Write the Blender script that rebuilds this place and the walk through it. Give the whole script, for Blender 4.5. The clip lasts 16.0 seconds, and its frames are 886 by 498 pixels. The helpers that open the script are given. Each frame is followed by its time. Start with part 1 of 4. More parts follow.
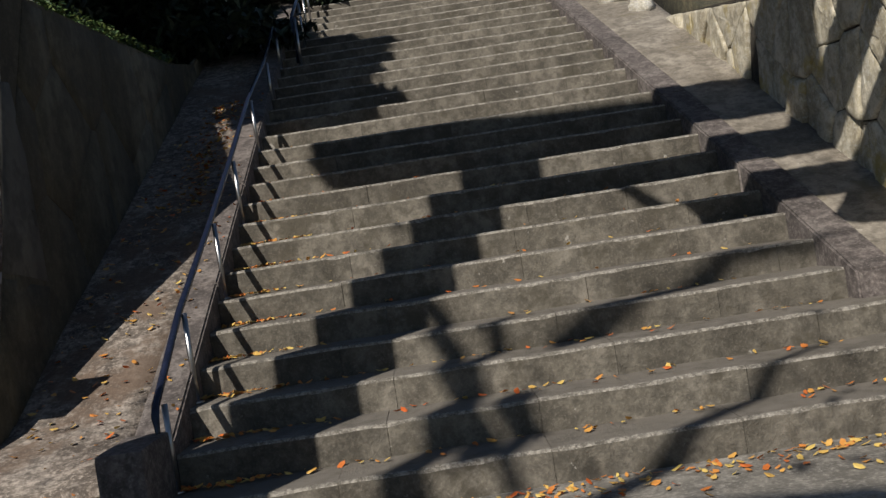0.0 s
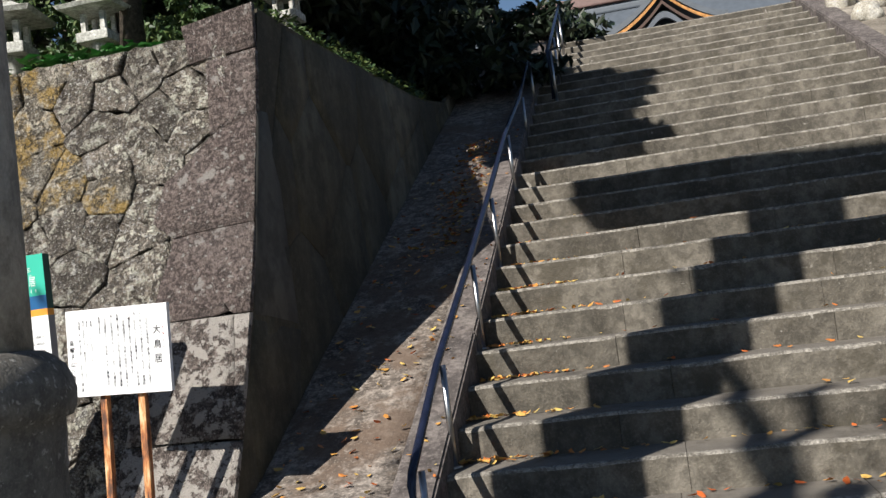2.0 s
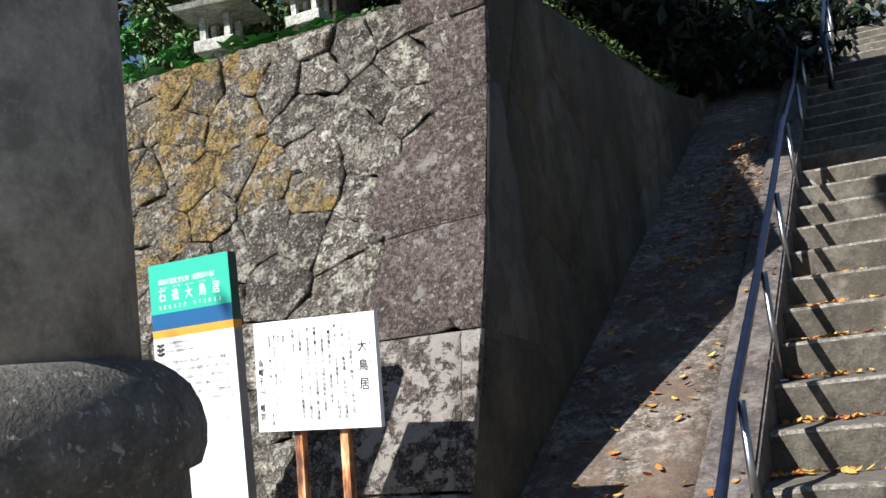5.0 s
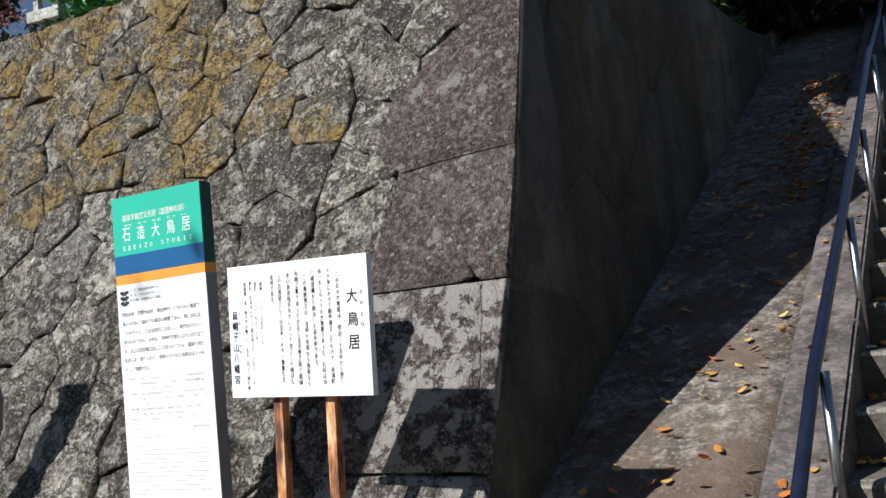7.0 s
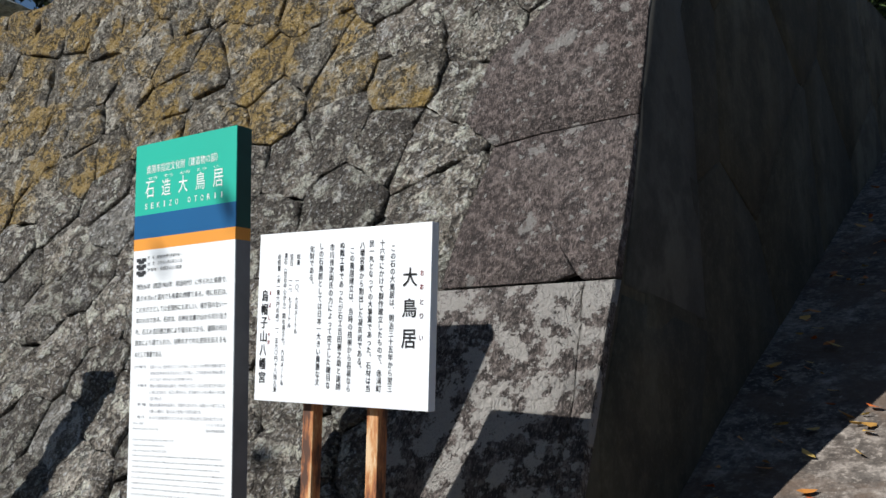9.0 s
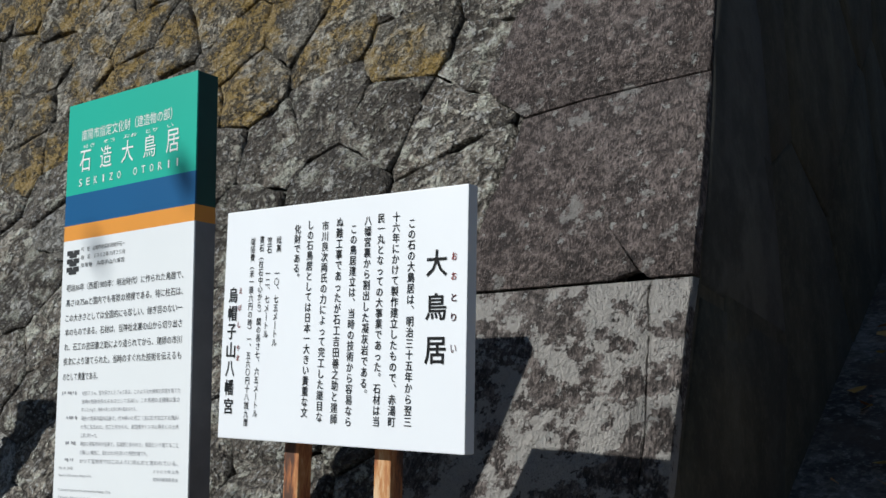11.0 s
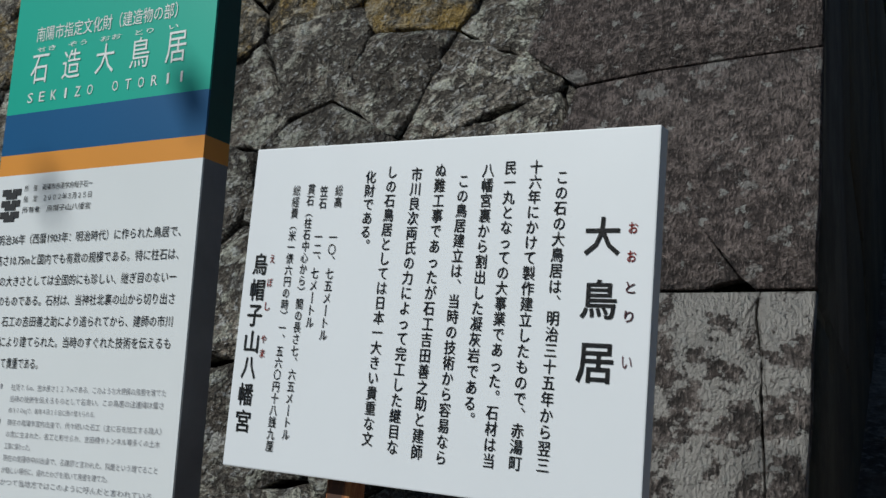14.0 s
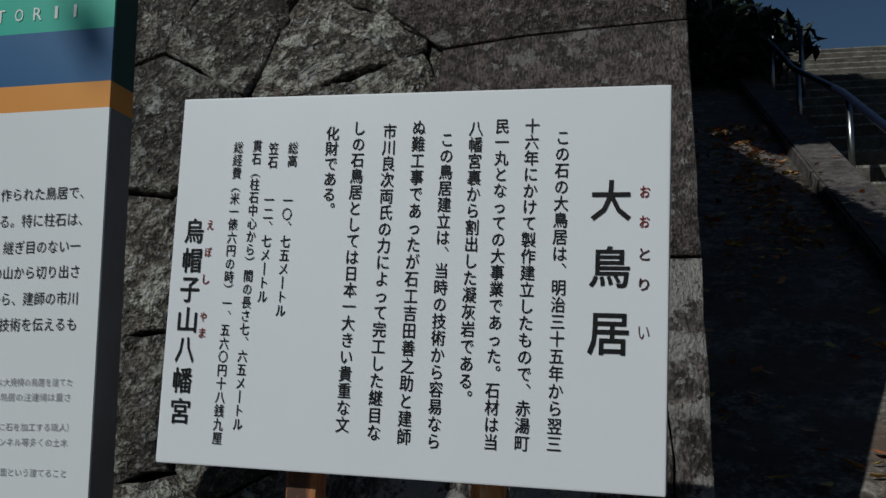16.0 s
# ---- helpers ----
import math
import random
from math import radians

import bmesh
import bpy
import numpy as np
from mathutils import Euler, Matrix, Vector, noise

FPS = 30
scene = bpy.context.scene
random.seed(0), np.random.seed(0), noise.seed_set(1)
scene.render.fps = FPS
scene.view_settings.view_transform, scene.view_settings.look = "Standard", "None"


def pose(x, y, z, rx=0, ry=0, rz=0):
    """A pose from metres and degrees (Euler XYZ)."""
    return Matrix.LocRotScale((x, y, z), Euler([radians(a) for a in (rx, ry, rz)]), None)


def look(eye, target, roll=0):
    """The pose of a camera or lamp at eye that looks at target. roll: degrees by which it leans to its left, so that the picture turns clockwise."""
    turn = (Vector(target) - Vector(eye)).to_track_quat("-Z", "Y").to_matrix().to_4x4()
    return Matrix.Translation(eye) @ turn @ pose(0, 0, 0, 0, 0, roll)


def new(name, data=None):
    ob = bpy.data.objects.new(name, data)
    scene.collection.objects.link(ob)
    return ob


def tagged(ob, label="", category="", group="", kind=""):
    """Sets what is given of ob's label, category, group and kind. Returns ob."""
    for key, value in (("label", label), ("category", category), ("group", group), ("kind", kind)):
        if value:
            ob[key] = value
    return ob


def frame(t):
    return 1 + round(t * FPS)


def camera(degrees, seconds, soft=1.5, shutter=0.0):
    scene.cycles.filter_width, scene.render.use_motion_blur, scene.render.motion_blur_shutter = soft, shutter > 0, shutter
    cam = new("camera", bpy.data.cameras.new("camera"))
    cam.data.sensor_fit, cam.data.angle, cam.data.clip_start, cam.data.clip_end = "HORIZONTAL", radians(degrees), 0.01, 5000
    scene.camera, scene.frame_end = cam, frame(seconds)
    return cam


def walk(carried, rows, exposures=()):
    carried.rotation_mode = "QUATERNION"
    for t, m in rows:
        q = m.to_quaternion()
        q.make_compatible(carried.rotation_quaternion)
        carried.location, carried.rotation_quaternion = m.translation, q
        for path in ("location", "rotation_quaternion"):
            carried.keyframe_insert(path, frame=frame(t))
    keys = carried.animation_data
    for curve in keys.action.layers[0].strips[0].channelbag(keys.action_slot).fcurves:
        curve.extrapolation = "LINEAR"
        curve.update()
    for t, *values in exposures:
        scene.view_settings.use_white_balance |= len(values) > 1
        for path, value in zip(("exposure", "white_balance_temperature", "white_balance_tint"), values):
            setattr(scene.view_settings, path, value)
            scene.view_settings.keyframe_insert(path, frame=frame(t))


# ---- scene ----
cam = camera(47.2, 16.0)
PATH = [
    (0, (-0.407, 0.387, 1.785), (-0.38, 2.987, 1.764), -8.9),
    (0.5, (-0.482, 0.572, 1.847), (-0.646, 3.167, 1.85), -8.3),
    (1, (-0.562, 0.818, 1.846), (-0.848, 3.4, 1.958), -6.0),
    (1.5, (-0.645, 1.028, 1.836), (-1.015, 3.6, 1.95), -7.5),
    (2, (-0.764, 1.274, 1.833), (-1.303, 3.812, 2.015), -7.3),
    (2.5, (-0.846, 1.556, 1.767), (-1.609, 4.029, 2.02), -6.9),
    (3, (-0.965, 1.794, 1.816), (-1.829, 4.234, 2.046), -6.0),
    (3.5, (-1.027, 1.992, 1.784), (-1.928, 4.412, 2.085), -5.3),
    (4, (-1.122, 2.184, 1.807), (-2.036, 4.603, 2.075), -6.6),
    (4.5, (-1.204, 2.373, 1.81), (-2.206, 4.749, 2.136), -6.1),
    (4.7, (-1.265, 2.46, 1.799), (-2.308, 4.817, 2.141), -6.4),
    (7, (-1.544, 3.384, 1.781), (-2.761, 5.667, 2.032), -5.5),
    (7.5, (-1.611, 3.602, 1.763), (-3.025, 5.755, 2.116), -3.6),
    (8, (-1.704, 3.83, 1.763), (-3.172, 5.954, 2.074), -2.8),
    (8.5, (-1.825, 4.02, 1.721), (-3.268, 6.153, 2.077), -0.2),
    (9, (-1.925, 4.138, 1.73), (-3.359, 6.282, 2.059), -0.6),
    (9.2, (-1.986, 4.195, 1.741), (-3.423, 6.335, 2.081), -0.6),
    (11.3, (-2.499, 4.757, 1.724), (-3.882, 6.921, 2.129), -1.1),
    (11.5, (-2.552, 4.784, 1.708), (-3.975, 6.925, 2.099), -2.7),
    (12, (-2.661, 4.878, 1.741), (-4.057, 7.041, 2.099), -2.6),
    (12.5, (-2.761, 4.931, 1.762), (-4.161, 7.093, 2.118), -1.4),
    (13, (-2.855, 4.992, 1.741), (-4.228, 7.167, 2.119), 0.3),
    (13.5, (-2.939, 5.023, 1.747), (-4.222, 7.255, 2.115), 2.0),
    (14, (-3.039, 5.018, 1.75), (-4.161, 7.322, 2.188), 2.8),
    (14.5, (-3.142, 4.999, 1.748), (-4.069, 7.401, 2.11), 1.1),
    (15, (-3.219, 4.996, 1.752), (-3.995, 7.449, 2.122), 1.0),
    (15.5, (-3.298, 5.014, 1.755), (-3.905, 7.519, 2.096), 1.2),
    (16, (-3.371, 5.026, 1.754), (-3.849, 7.553, 2.136), 0.3),
]
walk(cam, [(t, look(eye, target, roll)) for t, eye, target, roll in PATH], [
    (0, 0.2, 6700, 10), (1.0, 0.4, 6600, 10), (2.5, 0.86, 6500, 10), (4.7, 0.97, 6300, 10), (7.5, 0.4, 6100, 9), (9.2, 0.25, 6050, 8), (11.3, -0.2, 5900, 5), (12.5, -0.55, 5850, 4), (14.5, -0.8, 5850, 3), (16, -1.25, 5850, 3)])

# world, sun
SUN_DIR = Vector((0.555, 1.0, -0.80)).normalized()
world = bpy.data.worlds.new("world")
scene.world = world
world.use_nodes = True
wn = world.node_tree.nodes
sky = wn.new("ShaderNodeTexSky")
sky.sky_type, sky.sun_disc, sky.dust_density, sky.ozone_density = "NISHITA", False, 0.1, 3.2
sky.sun_elevation, sky.sun_rotation = math.asin(-SUN_DIR.z), math.atan2(-SUN_DIR.x, -SUN_DIR.y)
world.node_tree.links.new(sky.outputs[0], wn["Background"].inputs[0])
wn["Background"].inputs[1].default_value = 0.047
sun = new("sun", bpy.data.lights.new("sun", "SUN"))
sun.data.energy, sun.data.angle, sun.data.color = 4.65, radians(0.5), (1.0, 0.95, 0.87)
sun.matrix_world = look(-SUN_DIR * 40, (0, 0, 0))


# materials
def nodes_of(name, rough=0.9, metal=0.0):
    m = bpy.data.materials.new(name)
    m.use_nodes = True
    nt = m.node_tree
    b = nt.nodes["Principled BSDF"]
    b.inputs["Roughness"].default_value, b.inputs["Metallic"].default_value = rough, metal
    return m, nt, b


def noise_node(nt, scale, detail=6, rough=0.6, coord="Object", stretch=None, offset_random=False):
    tc = nt.nodes.new("ShaderNodeTexCoord")
    mp = nt.nodes.new("ShaderNodeMapping")
    nt.links.new(tc.outputs[coord], mp.inputs[0])
    if stretch:
        mp.inputs["Scale"].default_value = stretch
    if offset_random:
        oi = nt.nodes.new("ShaderNodeObjectInfo")
        mul = nt.nodes.new("ShaderNodeVectorMath")
        mul.operation = "SCALE"
        mul.inputs[0].default_value = (31, 17, 47)
        nt.links.new(oi.outputs["Random"], mul.inputs["Scale"])
        nt.links.new(mul.outputs[0], mp.inputs["Location"])
    n = nt.nodes.new("ShaderNodeTexNoise")
    n.inputs["Scale"].default_value, n.inputs["Detail"].default_value, n.inputs["Roughness"].default_value = scale, detail, rough
    nt.links.new(mp.outputs[0], n.inputs["Vector"])
    return n.outputs[0]


def ramp(nt, fac, stops):
    r = nt.nodes.new("ShaderNodeValToRGB")
    e = r.color_ramp.elements
    e[0].position, e[1].position = stops[0][0], stops[-1][0]
    for p, c in stops[1:-1]:
        e.new(p)
    for el, (p, c) in zip(sorted(e, key=lambda q: q.position), stops):
        el.color = (*c, 1) if len(c) == 3 else c
    nt.links.new(fac, r.inputs[0])
    return r.outputs[0]


def mix(nt, fac, a, b):
    m = nt.nodes.new("ShaderNodeMix")
    m.data_type = "RGBA"
    if isinstance(fac, float):
        m.inputs[0].default_value = fac
    else:
        nt.links.new(fac, m.inputs[0])
    for k, v in ((6, a), (7, b)):
        if isinstance(v, tuple):
            m.inputs[k].default_value = (*v, 1)
        else:
            nt.links.new(v, m.inputs[k])
    return m.outputs[2]


def bump(nt, b, height, strength, distance=0.02):
    n = nt.nodes.new("ShaderNodeBump")
    n.inputs["Strength"].default_value, n.inputs["Distance"].default_value = strength, distance
    nt.links.new(height, n.inputs["Height"])
    nt.links.new(n.outputs[0], b.inputs["Normal"])


def stone(name, dark, mid, light, scale=3.0, lichen=None, lichen_at=0.6, moss=None, moss_at=0.6, depth=0.012, rand=False, stretch=None, tone=0.0, lichen_scale=9.0, strength=0.8, contrast=0.3, moss_scale=1.3, coarse=14.0, chisel=None, spots=0.0, crevice=0.0, crevice_scale=7.0, worn=None, grain=0.7):
    """Weathered stone: broad tone, mid mottling, grain, optional lichen spots and moss."""
    m, nt, b = nodes_of(name)
    big = noise_node(nt, scale, 4, 0.6, stretch=stretch, offset_random=rand)
    mid_n = noise_node(nt, scale * 5, 5, 0.65, offset_random=rand)
    n1 = noise_node(nt, coarse, 5, 0.65, offset_random=rand)
    n2 = noise_node(nt, coarse * 3.4, 4, 0.65, stretch=chisel, offset_random=rand)
    k = (contrast,) * 3
    c = ramp(nt, big, [(0.36, dark), (0.5, mid), (0.62, light)])
    c = mix(nt, ramp(nt, mid_n, [(0.45, (0, 0, 0)), (0.58, (0.6, 0.6, 0.6))]), c, tuple(0.45 * v for v in mid))
    c = mix(nt, ramp(nt, n1, [(0.41, k), (0.5, (0, 0, 0))]), c, tuple(0.35 * v for v in dark))
    c = mix(nt, ramp(nt, n1, [(0.52, (0, 0, 0)), (0.6, k)]), c, tuple(min(0.7, 1.5 * v) for v in light))
    c = mix(nt, ramp(nt, n2, [(0.38, k), (0.46, (0, 0, 0))]), c, tuple(0.3 * v for v in dark))
    c = mix(nt, ramp(nt, n2, [(0.55, (0, 0, 0)), (0.64, k)]), c, tuple(min(0.75, 1.9 * v) for v in light))
    if tone:
        oi = nt.nodes.new("ShaderNodeObjectInfo")
        hv = nt.nodes.new("ShaderNodeHueSaturation")
        mr = nt.nodes.new("ShaderNodeMapRange")
        mr.inputs[3].default_value, mr.inputs[4].default_value = 1 - tone, 1 + tone
        nt.links.new(oi.outputs["Random"], mr.inputs[0])
        nt.links.new(mr.outputs[0], hv.inputs["Value"])
        nt.links.new(c, hv.inputs["Color"])
        c = hv.outputs[0]
    if moss:
        mo = noise_node(nt, moss_scale, 6, 0.7)
        c = mix(nt, ramp(nt, mo, [(moss_at, (0, 0, 0)), (moss_at + 0.08, (0.8, 0.8, 0.8))]), c, moss)
    if lichen:
        li = noise_node(nt, lichen_scale, 5, 0.7)
        c = mix(nt, ramp(nt, li, [(lichen_at, (0, 0, 0)), (lichen_at + 0.04, (0.85, 0.85, 0.85))]), c, lichen)
    if worn:
        up = nt.nodes.new("ShaderNodeNewGeometry")
        sep = nt.nodes.new("ShaderNodeSeparateXYZ")
        nt.links.new(up.outputs["Normal"], sep.inputs[0])
        patch = nt.nodes.new("ShaderNodeMath")
        patch.operation = "MULTIPLY"
        nt.links.new(ramp(nt, sep.outputs[2], [(0.3, (0, 0, 0)), (0.8, (0.9, 0.9, 0.9))]), patch.inputs[0])
        nt.links.new(ramp(nt, mid_n, [(0.4, (0.35, 0.35, 0.35)), (0.6, (1, 1, 1))]), patch.inputs[1])
        c = mix(nt, patch.outputs[0], c, worn)
    if spots:
        geo = nt.nodes.new("ShaderNodeNewGeometry")
        vor = nt.nodes.new("ShaderNodeTexVoronoi")
        vor.inputs["Scale"].default_value = spots
        nt.links.new(geo.outputs["Position"], vor.inputs["Vector"])
        wob = noise_node(nt, spots * 2.7, 4, 0.7)
        jit = nt.nodes.new("ShaderNodeMath")
        jit.operation = "MULTIPLY_ADD"
        jit.inputs[1].default_value = 1.6
        nt.links.new(wob, jit.inputs[0])
        nt.links.new(vor.outputs["Distance"], jit.inputs[2])
        c = mix(nt, ramp(nt, jit.outputs[0], [(0.9, (0.8, 0.8, 0.8)), (0.94, (0, 0, 0))]), c, (0.5, 0.48, 0.45))
    if crevice:
        cr = noise_node(nt, crevice_scale, 7, 0.68, offset_random=rand)
        k0 = (crevice,) * 3
        line = ramp(nt, cr, [(0.455, (0, 0, 0)), (0.485, k0), (0.5, k0), (0.53, (0, 0, 0))])
        fine = noise_node(nt, 95, 3, 0.7, offset_random=rand)
        c = mix(nt, ramp(nt, fine, [(0.4, (grain,) * 3), (0.47, (0, 0, 0))]), c, tuple(0.3 * v for v in dark))
        c = mix(nt, ramp(nt, fine, [(0.56, (0, 0, 0)), (0.64, (grain * 0.7,) * 3)]), c, tuple(min(0.7, 1.5 * v) for v in light))
        c = mix(nt, line, c, tuple(0.25 * v for v in dark))
    nt.links.new(c, b.inputs["Base Color"])
    add = nt.nodes.new("ShaderNodeMath")
    add.operation = "ADD"
    nt.links.new(n1, add.inputs[0])
    sc = nt.nodes.new("ShaderNodeMath")
    sc.operation = "MULTIPLY"
    sc.inputs[1].default_value = 0.55
    nt.links.new(n2, sc.inputs[0])
    nt.links.new(sc.outputs[0], add.inputs[1])
    bump(nt, b, add.outputs[0], strength, depth)
    return m


def plain(name, col, rough=0.5, metal=0.0, var=0.12, scale=12.0, bumps=0.0):
    m, nt, b = nodes_of(name, rough, metal)
    n = noise_node(nt, scale, 5, 0.6)
    c = ramp(nt, n, [(0.35, tuple(v * (1 - var) for v in col)), (0.7, tuple(min(1, v * (1 + var)) for v in col))])
    nt.links.new(c, b.inputs["Base Color"])
    if bumps:
        bump(nt, b, n, bumps, 0.003)
    return m


def leafy(name, a, bcol, c):
    """Leaves whose colour differs from island to island."""
    m, nt, b = nodes_of(name, 0.55)
    g = nt.nodes.new("ShaderNodeNewGeometry")
    col = ramp(nt, g.outputs["Random Per Island"], [(0.0, a), (0.5, bcol), (1.0, c)])
    nt.links.new(col, b.inputs["Base Color"])
    return m


M_STEP = stone("step_stone", (0.066, 0.058, 0.046), (0.112, 0.1, 0.081), (0.165, 0.148, 0.123), 1.5, (0.32, 0.3, 0.27), 0.67, tone=0.14, depth=0.015, contrast=0.15, coarse=20.0, lichen_scale=7.0, stretch=(1.6, 1.0, 0.9), moss=(0.06, 0.052, 0.038), moss_at=0.55, moss_scale=2.2, worn=(0.175, 0.157, 0.136))
M_NOSING = stone("worn_step_edge", (0.128, 0.115, 0.0978), (0.204, 0.187, 0.162), (0.289, 0.268, 0.238), 9.0, depth=0.01, contrast=0.4, coarse=30.0)
M_KERB = stone("kerb_stone", (0.07, 0.06, 0.057), (0.115, 0.097, 0.092), (0.17, 0.15, 0.14), 2.2, (0.33, 0.31, 0.29), 0.68)
M_LANE = stone("lane_stone", (0.101, 0.0806, 0.0672), (0.185, 0.155, 0.132), (0.28, 0.244, 0.213), 2.2, (0.36, 0.33, 0.3), 0.68, moss=(0.13, 0.09, 0.065), moss_at=0.5, contrast=0.45)
M_RUBBLE = stone("rubble_stone", (0.165, 0.133, 0.108), (0.315, 0.268, 0.218), (0.53, 0.47, 0.395), 3.0, (0.55, 0.53, 0.5), 0.585, depth=0.13, rand=True, tone=0.38, strength=1.0, contrast=0.6, moss=(0.2, 0.165, 0.105), moss_at=0.6, crevice=0.9, grain=0.55)
M_OCHRE = stone("ochre_lichen_stone", (0.17, 0.14, 0.105), (0.3, 0.262, 0.205), (0.48, 0.43, 0.36), 3.0, (0.52, 0.5, 0.46), 0.62, moss=(0.4, 0.255, 0.05), moss_at=0.455, moss_scale=3.4, depth=0.13, rand=True, tone=0.25, strength=1.0, contrast=0.55, crevice=0.9, grain=0.5)
M_PALE = stone("pale_rubble_stone", (0.26, 0.235, 0.2), (0.4, 0.37, 0.325), (0.54, 0.505, 0.455), 4, (0.6, 0.58, 0.55), 0.62, depth=0.13, rand=True, strength=1.0, tone=0.15, contrast=0.5, crevice=0.8, grain=0.4)
M_QUOIN = stone("quoin_stone", (0.116, 0.084, 0.076), (0.166, 0.125, 0.112), (0.228, 0.182, 0.166), 1.6, (0.42, 0.39, 0.365), 0.585, depth=0.07, rand=True, lichen_scale=8.0, strength=1.0, contrast=0.75, coarse=34.0, chisel=(1.7, 1.0, 0.5), spots=20.0)
M_QUOIN_PALE = stone("lichened_quoin_stone", (0.09, 0.07, 0.061), (0.145, 0.115, 0.102), (0.22, 0.185, 0.167), 2.0, (0.56, 0.52, 0.48), 0.49, depth=0.06, rand=True, lichen_scale=10.0, contrast=0.75, strength=1.0, coarse=30.0, chisel=(1.6, 1.0, 0.6), spots=26.0)
# side wall away from the sun: its shade is put into these dark colours
M_SIDE = stone("shade_dark_wall_stone", (0.043, 0.036, 0.022), (0.07, 0.06, 0.038), (0.14, 0.124, 0.088), 0.75, depth=0.004, stretch=(1, 1.7, 0.35), contrast=0.1, strength=0.3)
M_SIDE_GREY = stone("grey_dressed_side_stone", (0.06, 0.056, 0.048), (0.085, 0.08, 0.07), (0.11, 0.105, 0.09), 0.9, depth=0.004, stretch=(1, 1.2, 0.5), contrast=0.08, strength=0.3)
M_JOINT = stone("joint_earth", (0.02, 0.018, 0.014), (0.035, 0.03, 0.024), (0.06, 0.05, 0.04), 5)
M_COLUMN = stone("column_stone", (0.24, 0.222, 0.192), (0.312, 0.29, 0.254), (0.384, 0.36, 0.318), 1.3, depth=0.006, moss=(0.13, 0.115, 0.06), moss_at=0.62, strength=0.6, contrast=0.12, lichen=(0.06, 0.055, 0.048), lichen_at=0.735, lichen_scale=26.0, coarse=22.0)
M_BASE = stone("column_base_stone", (0.103, 0.0978, 0.0862), (0.149, 0.138, 0.121), (0.207, 0.196, 0.172), 2.0, (0.36, 0.35, 0.32), 0.6, depth=0.008, lichen_scale=34.0, contrast=0.15, coarse=30.0)
M_RWALL = stone("sunlit_wall_stone", (0.33, 0.286, 0.204), (0.473, 0.424, 0.319), (0.583, 0.539, 0.44), 1.3, (0.56, 0.53, 0.46), 0.66, moss=(0.36, 0.28, 0.08), moss_at=0.56, depth=0.02, stretch=(1, 1.8, 0.5), contrast=0.2, strength=0.6)
M_SUNLANE = stone("sunlit_lane_stone", (0.15, 0.13, 0.105), (0.215, 0.19, 0.158), (0.29, 0.26, 0.22), 1.6, (0.36, 0.34, 0.3), 0.66, moss=(0.15, 0.13, 0.09), moss_at=0.58, contrast=0.14, depth=0.01, strength=0.4)
M_PALESTONE = stone("pale_marker_stone", (0.35, 0.32, 0.26), (0.48, 0.45, 0.38), (0.6, 0.57, 0.5), 3, depth=0.01)
M_LANTERN = stone("lantern_granite", (0.3, 0.3, 0.27), (0.45, 0.45, 0.41), (0.6, 0.6, 0.56), 5, depth=0.004)
# earth darkened throughout, to hold the shade that lies on the bed
M_GROUND = stone("ground_earth", (0.065, 0.054, 0.04), (0.11, 0.094, 0.072), (0.17, 0.148, 0.118), 1.2, depth=0.02)
M_BANK = stone("bank_earth", (0.05, 0.05, 0.03), (0.08, 0.075, 0.045), (0.12, 0.1, 0.06), 2.2, depth=0.03)
M_PAVE = stone("landing_stone", (0.14, 0.13, 0.115), (0.22, 0.205, 0.18), (0.31, 0.29, 0.26), 1.4, depth=0.008)
M_RAIL = plain("dark_rail_paint", (0.012, 0.016, 0.035), 0.25, 0.0, 0.2)
M_STEEL = plain("rail_post_steel", (0.42, 0.42, 0.43), 0.32, 1.0, 0.2)
M_WHITE = plain("white_sign_face", (0.83, 0.84, 0.87), 0.45, 0, 0.02, 3)
M_PANEL = plain("white_enamel", (0.8, 0.81, 0.82), 0.35, 0, 0.02, 3)
M_GREY = plain("grey_panel_edge", (0.2, 0.2, 0.21), 0.5)
M_TEAL = plain("teal_enamel", (0.025, 0.42, 0.3), 0.35, 0, 0.03, 3)
M_BLUE = plain("blue_enamel", (0.005, 0.09, 0.24), 0.35, 0, 0.04, 3)
M_ORANGE = plain("orange_enamel", (0.75, 0.3, 0.035), 0.35, 0, 0.03, 3)
M_DTEAL = plain("dark_teal_edge", (0.01, 0.07, 0.055), 0.5)
M_PRINT = plain("grey_small_print", (0.33, 0.33, 0.35), 0.6)
M_INK = plain("black_lettering", (0.012, 0.012, 0.014), 0.6, 0, 0.1)
M_RED = plain("red_lettering", (0.35, 0.05, 0.04), 0.6, 0, 0.1)
M_PLUM = plain("faded_plum_lettering", (0.1, 0.025, 0.035), 0.6, 0, 0.1)
M_WLET = plain("white_lettering", (0.8, 0.82, 0.8), 0.5, 0, 0.02)
M_LEAF = leafy("fallen_leaves", (0.5, 0.1, 0.02), (0.55, 0.27, 0.06), (0.6, 0.45, 0.13))
M_GREEN = leafy("evergreen_leaves", (0.02, 0.05, 0.015), (0.045, 0.09, 0.025), (0.09, 0.12, 0.03))
# near-black leaves: the gloom inside the crowns is put into their colour
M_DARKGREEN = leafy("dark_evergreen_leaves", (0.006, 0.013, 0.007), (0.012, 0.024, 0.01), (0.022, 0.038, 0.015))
M_BUTTERBUR = leafy("broad_green_leaves", (0.03, 0.14, 0.03), (0.06, 0.22, 0.05), (0.1, 0.28, 0.07))
M_MAPLE = leafy("red_brown_leaves", (0.24, 0.06, 0.06), (0.3, 0.1, 0.09), (0.2, 0.1, 0.07))
